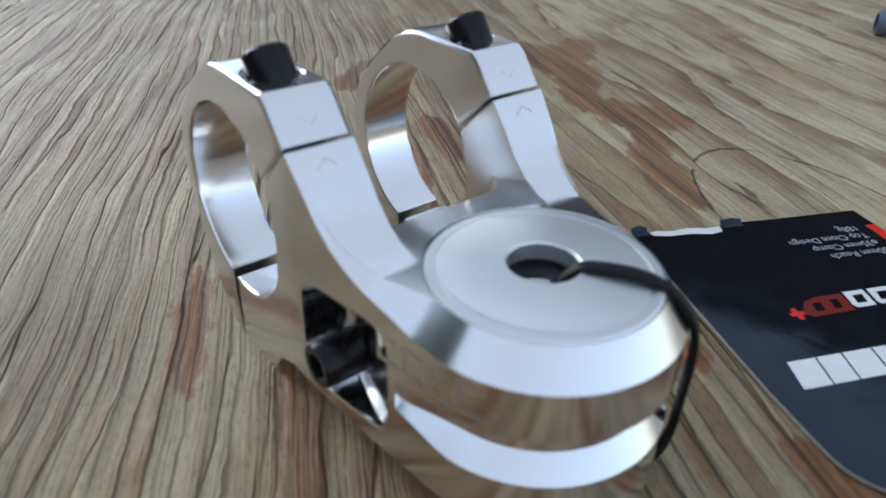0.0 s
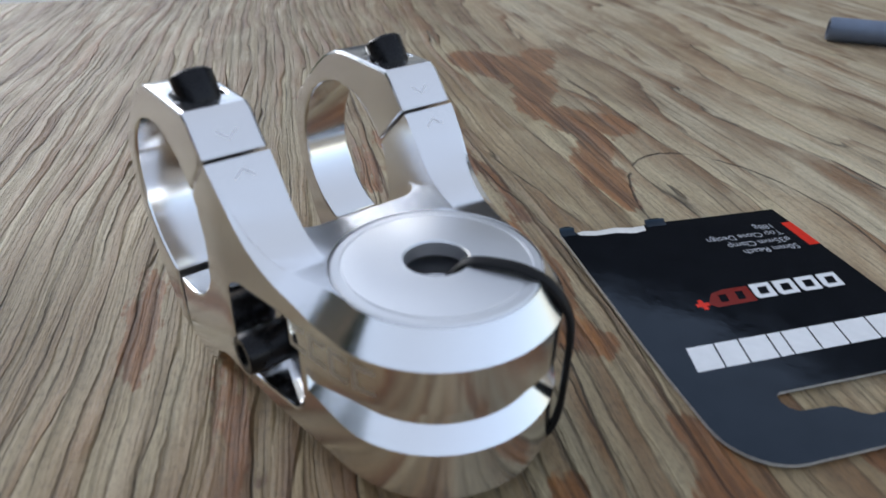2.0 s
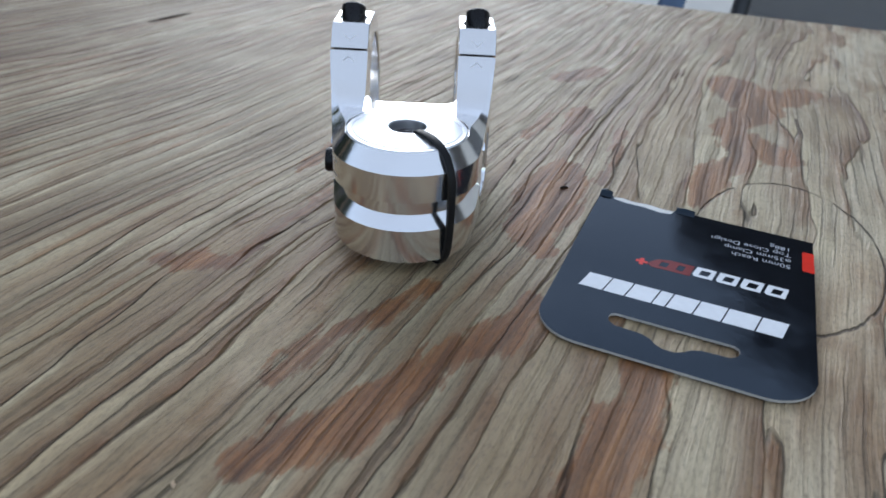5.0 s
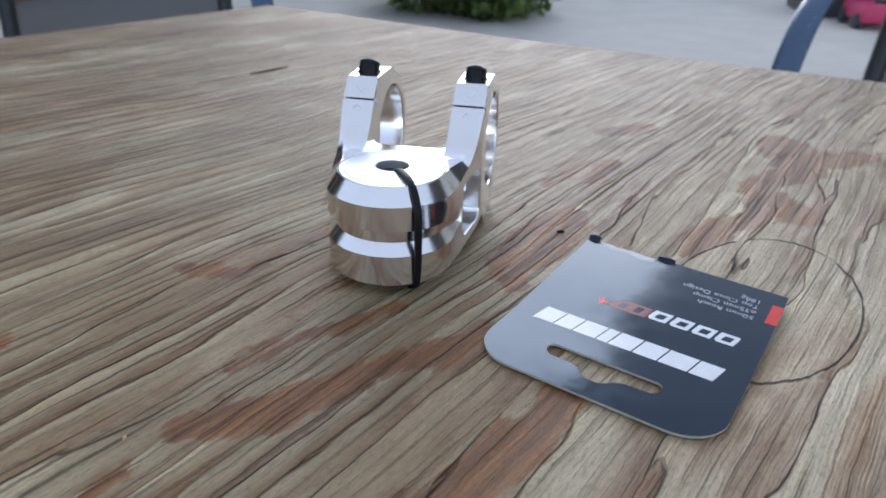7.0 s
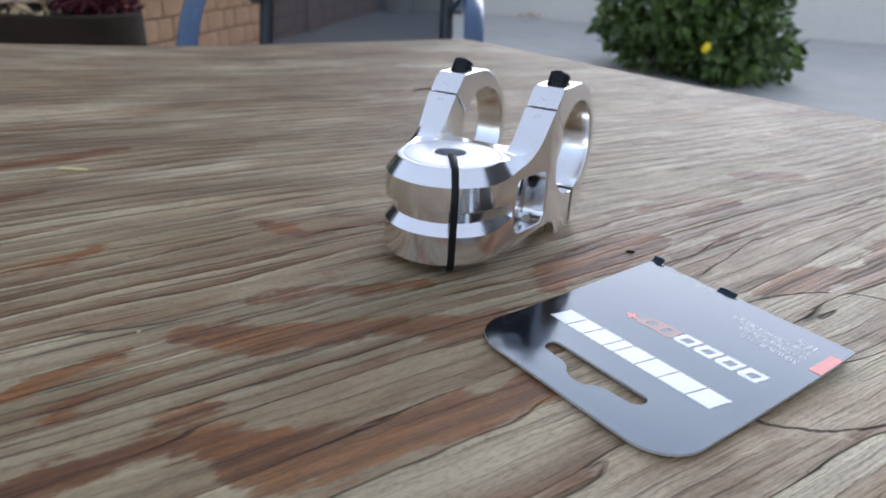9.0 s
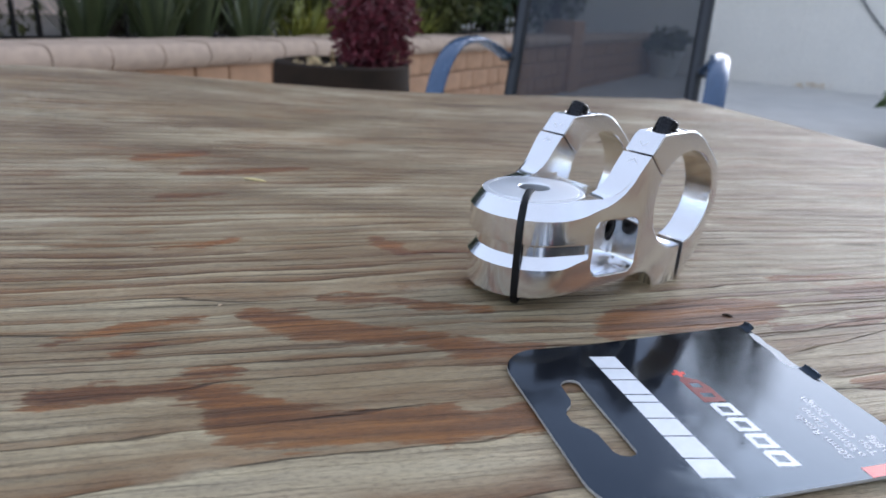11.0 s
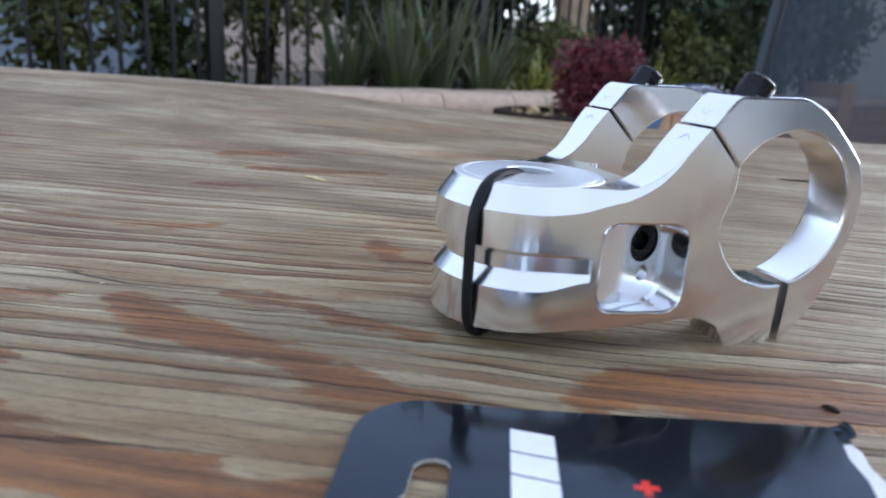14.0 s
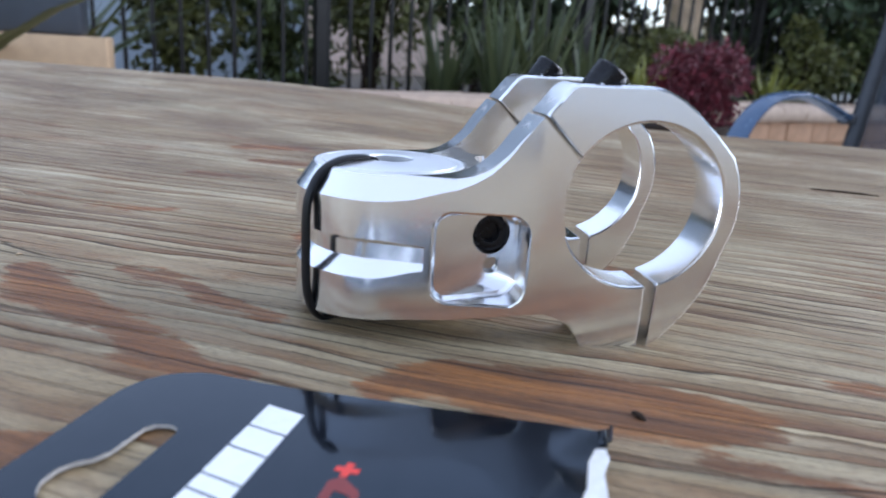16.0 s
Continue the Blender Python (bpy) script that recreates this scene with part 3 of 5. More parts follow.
def build_table():
    table = thing("table", "weathered plywood table with a warped grey-brown top", "table")
    la, lb = 1.32, 1.08
    # a fine net round the stem, a coarse one beyond
    sa = np.unique(np.concatenate([np.linspace(0, la, 111), np.linspace(0.22, 0.84, 249)]).round(5))
    sb = np.unique(np.concatenate([np.linspace(0, lb, 91), np.linspace(0.04, 0.62, 233)]).round(5))
    na, nb = len(sa), len(sb)
    s, t = (g.ravel() for g in np.meshgrid(sa, sb, indexing="ij"))
    xy = np.array(CORNER) + s[:, None] * np.array(EDGE_A) + t[:, None] * np.array(EDGE_B)
    nrm, edge = np.array((-EDGE_A.y, EDGE_A.x)), np.array(EDGE_A)
    rel = xy - np.array(CORNER)
    lift = np.array([warp(a, d) for a, d in zip(rel @ edge, np.abs(rel @ nrm))])
    rim = (s == 0) | (t == 0) | (s == sa[-1]) | (t == sb[-1])
    for k in np.nonzero(rim)[0]:
        xy[k] += 0.0012 * noise.noise((xy[k, 0] * 60, xy[k, 1] * 60, 3)) + 0.0007 * noise.noise((xy[k, 0] * 240, xy[k, 1] * 240, 8))
    n = len(xy)
    verts = np.concatenate([np.c_[xy, lift], np.c_[xy, lift - 0.018]])
    q = (np.arange(na - 1)[:, None] * nb + np.arange(nb - 1)[None, :]).ravel()
    top = np.stack([q, q + 1, q + nb + 1, q + nb], 1)
    loop = np.concatenate([np.arange(nb - 1), (np.arange(na - 1)) * nb + nb - 1, (na - 1) * nb + np.arange(nb - 1, 0, -1), np.arange(na - 1, 0, -1) * nb])
    nxt = np.roll(loop, -1)
    side = np.stack([nxt, loop, loop + n, nxt + n], 1)
    me = bpy.data.meshes.new("tabletop")
    me.from_pydata(verts.tolist(), [], np.concatenate([top, top[:, ::-1] + n, side]).tolist())
    if me.polygons[0].normal.z < 0:
        me.flip_normals()
    field = me.attributes.new("stain", "FLOAT", "POINT")
    field.data.foreach_set("value", np.tile(stain_field(xy), 2))
    for p in me.polygons:
        p.use_smooth = True
    me.set_sharp_from_angle(angle=radians(60))
    part("tabletop", me, WOOD, table, "grey plywood sheet with brown stains and cracks")
    for i in (0.1, 0.9):
        for j in (0.1, 0.9):
            p = CORNER + EDGE_A * (la * i) + EDGE_B * (lb * j)
            part("leg", cylinder(0.022, (p.x, p.y, GROUND), (p.x, p.y, -0.016), 16), FRAME_DARK, table)
    for j in (0.1, 0.9):
        a, b = CORNER + EDGE_A * (la * 0.1) + EDGE_B * (lb * j), CORNER + EDGE_A * (la * 0.9) + EDGE_B * (lb * j)
        part("rail", tube([(a.x, a.y, -0.034), (b.x, b.y, -0.034)], 0.015), FRAME_DARK, table)
    return table


build_table()



def on_table(x, y):
    """The height of the table's face at a place."""
    rel = Vector((x, y)) - CORNER
    return warp(rel.dot(EDGE_A), abs(rel.dot(Vector((-EDGE_A.y, EDGE_A.x)))))


def sliver(name, x, y, heading, length, width, height, material, label, category):
    """A small ragged sliver on the table, for a chip of wood or a mark in the face."""
    g = random.Random(round(1000 * (x + y)))
    rings = []
    for i in range(9):
        k = i / 8
        f = math.sin(math.pi * (0.06 + 0.88 * k)) ** 0.7 * g.uniform(0.75, 1.1)
        rings.append([(length * (k - 0.5), width / 2 * f * math.cos(a) + 0.12 * width * g.uniform(-1, 1), height * f * (0.45 + 0.5 * math.sin(a))) for a in (j * math.pi / 4 for j in range(8))])
    me = mesh_of(loft(rings), name)
    me.materials.append(material)
    ob = tagged(new(name, me), label, category)
    ob.matrix_basis = pose(x, y, on_table(x, y), 0, 0, heading)


# the first sliver draws a gouge in the tabletop
sliver("gouge_mark", 0.262, 0.163, -28, 0.034, 0.0020, 0.0012, DARK_WOOD, "thin dark gouge along the grain, built as a raised sliver", "splinter")
sliver("wood_chip", -0.023, 0.176, -55, 0.013, 0.0032, 0.0014, STRAW, "pale straw-coloured chip on the table", "wood chip")
# two knot marks in the wood, built as tiny raised bits
sliver("knot_mark", 0.0405, -0.055, -70, 0.0033, 0.0014, 0.0010, DARK_WOOD, "tiny dark knot mark in the table beside the card", "crumb")
sliver("knot_mark", -0.0955, 0.0375, 20, 0.0017, 0.0010, 0.0006, TRUNK, "tiny dark knot mark in the table", "crumb")

# ---- the handlebar stem, in millimetres ----
R_REAR, FLARE = 21.0, radians(8.5)
BORE = (51.0, 31.3)


def outline(x_end, n_side=10, n_arc=40):
    """Points and outward normals of the stem seen from above, round the rear."""
    c, s = math.cos(FLARE), math.sin(FLARE)
    out = []
    for k in range(n_side):
        x = x_end + (-R_REAR * s - x_end) * k / n_side
        out.append((x, -(R_REAR / c + x * math.tan(FLARE)), -s, -c))
    a0, a1 = -math.pi / 2 - FLARE, -3 * math.pi / 2 + FLARE
    for k in range(n_arc + 1):
        a = a0 + (a1 - a0) * k / n_arc
        out.append((R_REAR * math.cos(a), R_REAR * math.sin(a), math.cos(a), math.sin(a)))
    for k in range(n_side):
        x = -R_REAR * s + (x_end + R_REAR * s) * (k + 1) / n_side
        out.append((x, R_REAR / c + x * math.tan(FLARE), -s, c))
    return out


TOP = [(-30, 35.2), (11.5, 35.2), (15, 36.1), (18.2, 37.8), (21.2, 40.7), (23.8, 44.3), (27.9, 49.3), (32.2, 54.6), (33.8, 55.6)]


def top_height(x):
    for (x0, z0), (x1, z1) in zip(TOP, TOP[1:]):
        if x <= x1:
            return z0 + (z1 - z0) * (x - x0) / (x1 - x0)
    return 55.7


def side_outline():
    out = list(TOP) + [(49.5, 55.9), (53, 55.3), (56.5, 53.8), (60.0, 51.4), (65.2, 47.0), (69.8, 42.6)]
    for k in range(13):
        a = radians(29 - 55 * k / 12)
        out.append((BORE[0] + 21.9 * math.cos(a), BORE[1] + 21.9 * math.sin(a)))
    out += [(69.4, 16.5), (67.2, 11.6), (64.0, 6.8), (59.8, 2.2), (56.5, 0.0), (40.6, 0.0), (39.3, 2.3), (37.3, 4.6), (34.8, 6.4), (31.5, 7.5), (27.5, 7.4), (12, 5.4), (-30, 3.2)]
    return out


def pocket(sgn):
    """The milled recess in the stem's flank: its floor falls away to the front and meets the walls in a narrow slope."""
    def ring(inset, up):
        return [(x, sgn * (21.6 - 0.27 * (x - 7.2) + up), z) for x, z in rounded(7.2 + inset, 26.8 - inset, 9.2 + inset, 28.4 - inset, 4.0 - inset)]
    return loft([ring(0.0, 40), ring(0.0, 0.8), ring(0.8, 0.0)])


def stem_solid():
    plan = [(x, y) for x, y, _, _ in outline(27.0)]
    bend = [(26.3, 25.12), (28.5, 25.28), (31.0, 25.3), (80, 25.3)]
    plan = [(x, -y) for x, y in bend[::-1]] + plan[1:-1] + bend
    chamfer = []
    for x, y, nx, ny in outline(26.4, 22):
        d = 0.05 + 3.75 * (1 - max(0.0, min(1.0, (x - 3) / 23.0)))
        zt = top_height(x)
        k = 1.38 - 0.75 * ease((x + 7) / 26.0)
        p = [(-d, zt + 0.02), (3.0, zt + 0.02 - (d + 3.0) * k), (3.0, zt + 9), (-d, zt + 9)]
        chamfer.append([(x + nx * r, y + ny * r, z) for r, z in p])
    groove = []
    for x, y, nx, ny in outline(5.5, 10):
        d = 2.9 - 1.9 * ease((x + 6) / 13.0)
        p = [(-d, 20.5), (-d, 17.2), (2.0, 17.2 - (d + 2.0) * 1.25), (2.0, 20.5 + 0.55 * (d + 2.0))]
        groove.append([(x + nx * r, y + ny * r, z) for r, z in p])
    slot = [(21.7 + 5, -13.8), (90, -13.8), (90, 13.8), (21.7 + 5, 13.8)]
    slot += [(26.7 - 5 * math.sin(radians(a)), 8.8 + 5 * math.cos(radians(a))) for a in (18, 36, 54, 72, 90)]
    slot += [(26.7 - 5 * math.cos(radians(a)), -8.8 - 5 * math.sin(radians(a))) for a in (0, 18, 36, 54, 72)]
    steps = [("INTERSECT", prism(side_outline(), "y", -40, 40)),
             ("DIFFERENCE", prism(slot, "z", -10, 90)),
             ("DIFFERENCE", box(2, 26.7, -13.8, 13.8, 35.2, 80)),
             ("DIFFERENCE", cylinder(17.4, (0, 0, 34.0), (0, 0, 60), 96)),
             ("DIFFERENCE", cylinder(14.3, (0, 0, -20), (0, 0, 40), 64)),
             ("DIFFERENCE", cylinder(17.5, (BORE[0], -60, BORE[1]), (BORE[0], 60, BORE[1]), 96)),
             ("DIFFERENCE", loft(chamfer)),
             ("DIFFERENCE", loft(groove))]
    for sgn in (-1, 1):
        steps.append(("DIFFERENCE", pocket(sgn)))
        steps.append(("DIFFERENCE", cylinder(1.9, (21, sgn * 13, 22.8 if sgn > 0 else 16.0), (21, sgn * 20, 22.8 if sgn > 0 else 16.0), 20)))
        steps.append(("DIFFERENCE", cylinder(4.4, (20.6, sgn * 12.9, 15.4 if sgn > 0 else 23.0), (20.6, sgn * 30, 15.4 if sgn > 0 else 23.0), 32)))
        steps.append(("DIFFERENCE", cylinder(4.3, (39.9, sgn * 19.6, 54.6), (39.9 + 12, sgn * 19.6, 54.6 + 18.2), 32)))
    return carve(prism(plan, "z", -10, 90), steps)


def bolt(name, base, axis, r, h, parent, label=""):
    """A socket-head screw: knurled-looking head, hex socket, shank."""
    prof = [(0, h * 0.45), (r * 0.52, h * 0.45), (r * 0.52, h * 0.97), (r * 0.6, h), (r * 0.9, h), (r, h * 0.93), (r, h * 0.08), (r * 0.93, 0), (r * 0.55, 0), (r * 0.55, -h * 0.8), (0, -h * 0.8)]
    m = Matrix.Translation(base) @ Vector(axis).to_track_quat("Z", "Y").to_matrix().to_4x4()
    return part(name, turned_solid(prof, 36, m), STEEL, parent, label, 0.001, 35)


def even(ob):
    """Flat faces keep their flat shading up to the edges."""
    mod = ob.modifiers.new("flat_faces", "WEIGHTED_NORMAL")
    mod.keep_sharp, mod.weight = True, 60
    return ob


def build_stem():
    stem = thing("bicycle_stem", "polished silver machined aluminium handlebar stem with black bolts", "bicycle stem")
    whole = stem_solid()
    body_zone = [(-80, -20), (54.0, -20), (54.0, 31), (35.3, 40.9), (20.1, 56.1), (20.1, 90), (-80, 90)]
    plate_zone = [(20.7, 56.4), (35.8, 41.3), (56.3, 31), (56.3, -20), (99, -20), (99, 90), (20.7, 90)]
    src = bmesh.new()
    src.from_mesh(whole)
    body = carve(src, [("INTERSECT", prism(body_zone, "y", -60, 60))])
    body = eased(body, lambda x, y, z: (x > 34.5 and z > 2) or (6.9 < x < 28.5 and 8.7 < z < 28.9 and abs(y) > 20.5 + 0.149 * x), 0.55)
    body = even(part("body", solid_bm(body), ALU, stem, "", 0.001, 22))
    body.data.materials.append(MILLED)
    for p in body.data.polygons:
        x, y, z = p.center * 1000
        if 7.0 < x < 28.4 and 8.8 < z < 28.8 and abs(y) < 21.0 + 0.149 * x - 0.5 and x * x + y * y > 15.5 ** 2:
            p.material_index = 1
    for sgn in (-1, 1):
        src = bmesh.new()
        src.from_mesh(whole)
        plate = carve(src, [("INTERSECT", prism(plate_zone, "y", *sorted((sgn * 1.0, sgn * 60))))])
        plate = eased(plate, lambda x, y, z: z > 4, 0.6)
        face = even(part("faceplate", solid_bm(plate), ALU, stem, "silver clamp half with one black bolt", 0.001, 22))
        bolt("bolt", (39.4, sgn * 19.6, 53.7), (0.55, 0, 0.835), 3.75, 6.0, face, "black socket-head bolt")
    bpy.data.meshes.remove(whole)
    cap = turned_solid([(5.3, 33.0), (5.3, 35.5), (5.55, 35.85), (8, 35.8), (11, 35.65), (14.6, 35.36), (15.1, 35.28), (15.2, 34.95), (15.55, 34.9), (15.65, 35.22), (16.8, 35.18), (17.15, 34.8), (17.15, 34.1), (12.0, 34.0), (12.0, 33.0)], 96)
    cap = part("top_cap", cap, CAP_ALU, stem, "round silver disc with a hole", 0.001, 35)
    seat = turned_solid([(2.3, 26.5), (2.3, 28.4), (3.1, 28.4), (3.5, 29.0), (4.6, 29.0), (5.1, 29.5), (13.9, 29.5), (13.9, 26.5)], 48)
    part("washer", seat, CHROME, cap, "grey steel ring down the hole", 0.001, 35)
    for sgn in (-1, 1):
        for (x, z), tip in (((25.4, 46.3), 1.4), ((30.6, 52.6), -1.4)):
            d, y = Vector((0.633, 0, 0.774)), sgn * 19.5
            o = Vector((x, y, z)) + Vector((-0.774, 0, 0.633)) * 0.02
            bm = bmesh.new()
            for q in (-1, 1):
                e, h = o + d * tip, Vector((0, q * 1.7, 0))
                bm.faces.new([bm.verts.new(p) for p in (e, e - d * 0.45, o + h - d * 0.45, o + h)])
            bmesh.ops.recalc_face_normals(bm, faces=bm.faces)
            part("engraved_mark", bm, MATT_ALU, stem, "fine engraved chevron", 0.001)
    # a faint row of engraved shapes on the rear flank
    rim = [q for q in outline(12.0, 24, 80) if q[1] > 0]
    run = [0.0]
    for p, q in zip(rim[::-1], rim[-2::-1]):
        run.append(run[-1] + math.hypot(p[0] - q[0], p[1] - q[1]))
    rim = rim[::-1]

    def on_flank(d, z):
        k = max(1, min(len(run) - 1, next((i for i, r in enumerate(run) if r >= d), len(run) - 1)))
        f = (d - run[k - 1]) / max(1e-6, run[k] - run[k - 1])
        x, y, nx, ny = (a + (b - a) * f for a, b in zip(rim[k - 1], rim[k]))
        return (x + nx * 0.03, y + ny * 0.03, z)
    for k in range(4):
        d0 = 3.0 + 5.0 * k
        bm = bmesh.new()
        for da, db, za, zb in ((0, 4.0, 23.6, 24.5), (0, 4.0, 27.6, 28.5), (0, 0.9, 24.5, 27.6)):
            for j in range(4):
                e0, e1 = d0 + da + (db - da) * j / 4, d0 + da + (db - da) * (j + 1) / 4
                bm.faces.new([bm.verts.new(on_flank(d, z)) for d, z in ((e0, za), (e1, za), (e1, zb), (e0, zb))])
        bmesh.ops.recalc_face_normals(bm, faces=bm.faces)
        part("engraved_mark", bm, MATT_ALU, stem, "faint engraved bracket", 0.001)
    bolt("pinch_bolt", (20.8, 17.6, 15.4), (0, 1, 0), 3.9, 9.0, stem, "black socket-head bolt standing out of the recess")
    bolt("pinch_bolt", (20.6, -13.0, 23.0), (0, -1, 0), 4.2, 3.6, stem, "black socket-head bolt deep in the recess")
    for y, z in ((13.2, 22.8), (-13.2, 16.0)):
        tip = cylinder(1.8, (21, y, z), (21, y * 1.22, z), 20)
        part("bolt_tip", tip, CHROME, stem, "bare threaded bolt end", 0.001)
    return stem


build_stem()


def build_tie():
    """Nylon strap: out of the cap's hole, over the rear edge and under the stem."""
    a = radians(215)
    line = [(1.2, 31.0), (3.2, 33.9), (5.3, 35.9), (9.0, 36.5), (14.0, 36.2), (18.3, 34.4), (21.3, 30.6), (22.5, 26.0), (22.6, 18.0), (22.4, 10.0), (21.3, 4.6), (18.8, 1.4), (14.5, 1.0), (8.0, 1.0), (0.0, 2.4)]
    pts = curve_points([(r * math.cos(a), r * math.sin(a), z) for r, z in line], 6)
    across = (-math.sin(a), math.cos(a), 0)
    rings = []
    for i, p in enumerate(pts):
        t = (pts[min(i + 1, len(pts) - 1)] - pts[max(i - 1, 0)]).normalized()
        side = Vector(across)
        top = t.cross(side).normalized()
        rings.append([p + side * (1.12 * max(-1, min(1, 1.25 * math.cos(k * math.pi / 6)))) + top * (0.62 * max(-1, min(1, 1.3 * math.sin(k * math.pi / 6)))) for k in range(12)])
    me = mesh_of(loft(rings), "cable_tie", 0.001)
    me.materials.append(NYLON)
    tagged(new("cable_tie", me), "black nylon strap looped over the rear of the stem", "cable tie")


build_tie()

# ---- the card ----
CARD_AT, CARD_U, CARD_V = Vector((0.0365, -0.0665)), Vector((-0.398, -0.917)).normalized(), Vector((-0.917, 0.398)).normalized()
FOLD = 0.061


def card_height(u, v):
    lift = max(0.0, FOLD - v) / FOLD
    side = max(0.0, min(1.0, u / 0.07))
    return 0.0012 + lift * (0.0030 * (1 - side) + 0.0016 * side)


def card_place(u, v, up=0.0):
    p = CARD_AT + CARD_U * u + CARD_V * v
    return (p.x, p.y, card_height(u, v) + up)


def flat_shape(outlines, up, thick=0.0):
    """A sheet that follows the card: the first outline with the others as holes, in mm."""
    bm = bmesh.new()
    edges = []
    for o in outlines:
        vs = [bm.verts.new((u, v, 0)) for u, v in o]
        edges += [bm.edges.new((vs[i], vs[(i + 1) % len(vs)])) for i in range(len(vs))]
    bmesh.ops.triangle_fill(bm, use_beauty=True, edges=edges)
    for v in (12, 24, 36, 48, 61, 72):
        bmesh.ops.bisect_plane(bm, geom=bm.verts[:] + bm.edges[:] + bm.faces[:], plane_co=(0, v, 0), plane_no=(0, 1, 0))
    for f in bm.faces:
        f.normal_update()
        if f.normal.z > 0:
            f.normal_flip()
    if thick:
        ext = bmesh.ops.extrude_face_region(bm, geom=bm.faces[:])
        for v in ext["geom"]:
            if isinstance(v, bmesh.types.BMVert):
                v.co.z -= thick
    for v in bm.verts:
        v.co = card_place(v.co.x / 1000, v.co.y / 1000, up + v.co.z / 1000)
    bmesh.ops.recalc_face_normals(bm, faces=bm.faces)
    if not thick and bm.faces[:] and sum(f.normal.z for f in bm.faces) < 0:
        bmesh.ops.reverse_faces(bm, faces=bm.faces)
    return bm


def slant(u0, u1, v0, v1, k=0.12):
    d = (v1 - v0) * k
    return [(u0 - d, v0), (u1 - d, v0), (u1 + d, v1), (u0 + d, v1)]


def build_card():
    card = thing("hang_card", "glossy black cardboard header card with torn edge and hang slot", "packaging card")
    out = [(1.9, 6.9), (6.4, 6.5), (7.0, 8.4), (11, 9.3), (17, 9.2), (22.5, 10.3), (26.0, 9.6), (26.9, 6.6), (33, 6.4), (45, 6.5), (58, 6.3), (69.0, 6.2), (69.2, 26), (69.0, 50)]
    out += [(56.8 + 12 * math.cos(radians(a)), 75.4 + 12 * math.sin(radians(a))) for a in range(0, 91, 10)]
    out += [(13.6 - 12 * math.sin(radians(a)), 75.4 + 12 * math.cos(radians(a))) for a in range(0, 91, 10)]
    out += [(1.6, 50), (1.7, 26)]
    slit = [(20.6, 70.9), (49.9, 70.9), (51.1, 71.7), (51.5, 73.3), (50.9, 75.1), (49.4, 76.3), (42.6, 76.7), (40.3, 77.7), (38.7, 79.4), (36.7, 80.5), (33.8, 80.5), (31.8, 79.4), (30.2, 77.7), (28.0, 76.7), (21.1, 76.3), (19.6, 75.1), (19.0, 73.3), (19.4, 71.7)]
    sheet = part("sheet", flat_shape([out, slit], 0.0, 0.75), CARD, card, smooth=25)
    sheet.data.materials.append(CARD_EDGE)
    for p in sheet.data.polygons:
        p.material_index = 1 if abs(p.normal.z) < 0.5 else 0
    tear = [(6.6, 6.8), (9.0, 6.2), (13, 6.9), (18, 6.3), (23, 7.2), (26.7, 6.9), (26.2, 9.9), (22.5, 10.6), (17, 9.5), (11, 9.6), (7.0, 8.7)]
    part("torn_edge", flat_shape([tear], -0.00022, 0.35), PAPER, card, "white torn paper")
    # the laminate stands up in two curled ends beside the tear
    for u0, u1, h in ((1.8, 6.0, 1.7), (27.2, 33.2, 1.3)):
        rows = []
        for i in range(7):
            u, k = u0 + (u1 - u0) * i / 6, h * (0.55 + 0.45 * math.sin(math.pi * (0.15 + 0.75 * i / 6)))
            arc = [(8.2, 0.06), (7.2, 0.25), (6.55, 0.55), (6.4, 1.0)]
            face = [card_place(u / 1000, v / 1000, k * z / 1000) for v, z in arc]
            back = [card_place(u / 1000, (v - 0.35) / 1000, k * z / 1000) for v, z in arc[::-1]]
            rows.append(face + back)
        part("curled_flap", loft(rows), CARD, card, "curled black laminate edge", smooth=50)
    part("red_tab", flat_shape([[(65.9, 13.8), (69.13, 13.6), (69.18, 25.5), (65.8, 25.5)]], 0.00006), INK_RED, card, "bright red printed tab")
    # the maker's name: a row of plain white leaning blocks
    u0, lean = 9.1, -0.8
    for w in (6.4, 5.6, 6.8, 3.2, 6.6, 6.8, 7.9, 6.4):
        part("printed_block", flat_shape([[(u0 - lean, 54.8), (u0 + w - lean, 54.8), (u0 + w + lean, 61.9), (u0 + lean, 61.9)]], 0.00006), INK_WHITE, card, "white printed block")
        u0 += w + 0.42
    for k in range(4):
        u0 = 36.6 + k * 6.45
        blk = [(u0 + 1.0, 37.8), (u0 + 6.4, 37.8), (u0 + 6.2, 39.2), (u0 + 5.4, 43.2), (u0 + 0.6, 43.2), (u0, 42.2)]
        part("printed_block", flat_shape([blk, slant(u0 + 2.0, u0 + 4.6, 39.2, 41.9, -0.15)], 0.00006), INK_WHITE, card, "white printed block")
    part("printed_block", flat_shape([[(36.8, 38.1), (36.0, 43.8), (25.2, 44.0), (23.8, 42.4), (26.4, 39.1), (30, 38.1)], slant(32.2, 34.2, 39.5, 42.5, -0.12), slant(27.4, 29.6, 39.9, 42.5, -0.12)], 0.00006), INK_MAROON, card, "dark red printed shape")
    plus = [(22.2 + u, 42.4 + v) for u, v in ((-0.6, -1.8), (0.6, -1.8), (0.6, -0.6), (1.7, -0.6), (1.7, 0.6), (0.6, 0.6), (0.6, 1.8), (-0.6, 1.8), (-0.6, 0.6), (-1.7, 0.6), (-1.7, -0.6), (-0.6, -0.6))]
    part("printed_cross", flat_shape([plus], 0.00006), INK_RED, card, "small red cross")
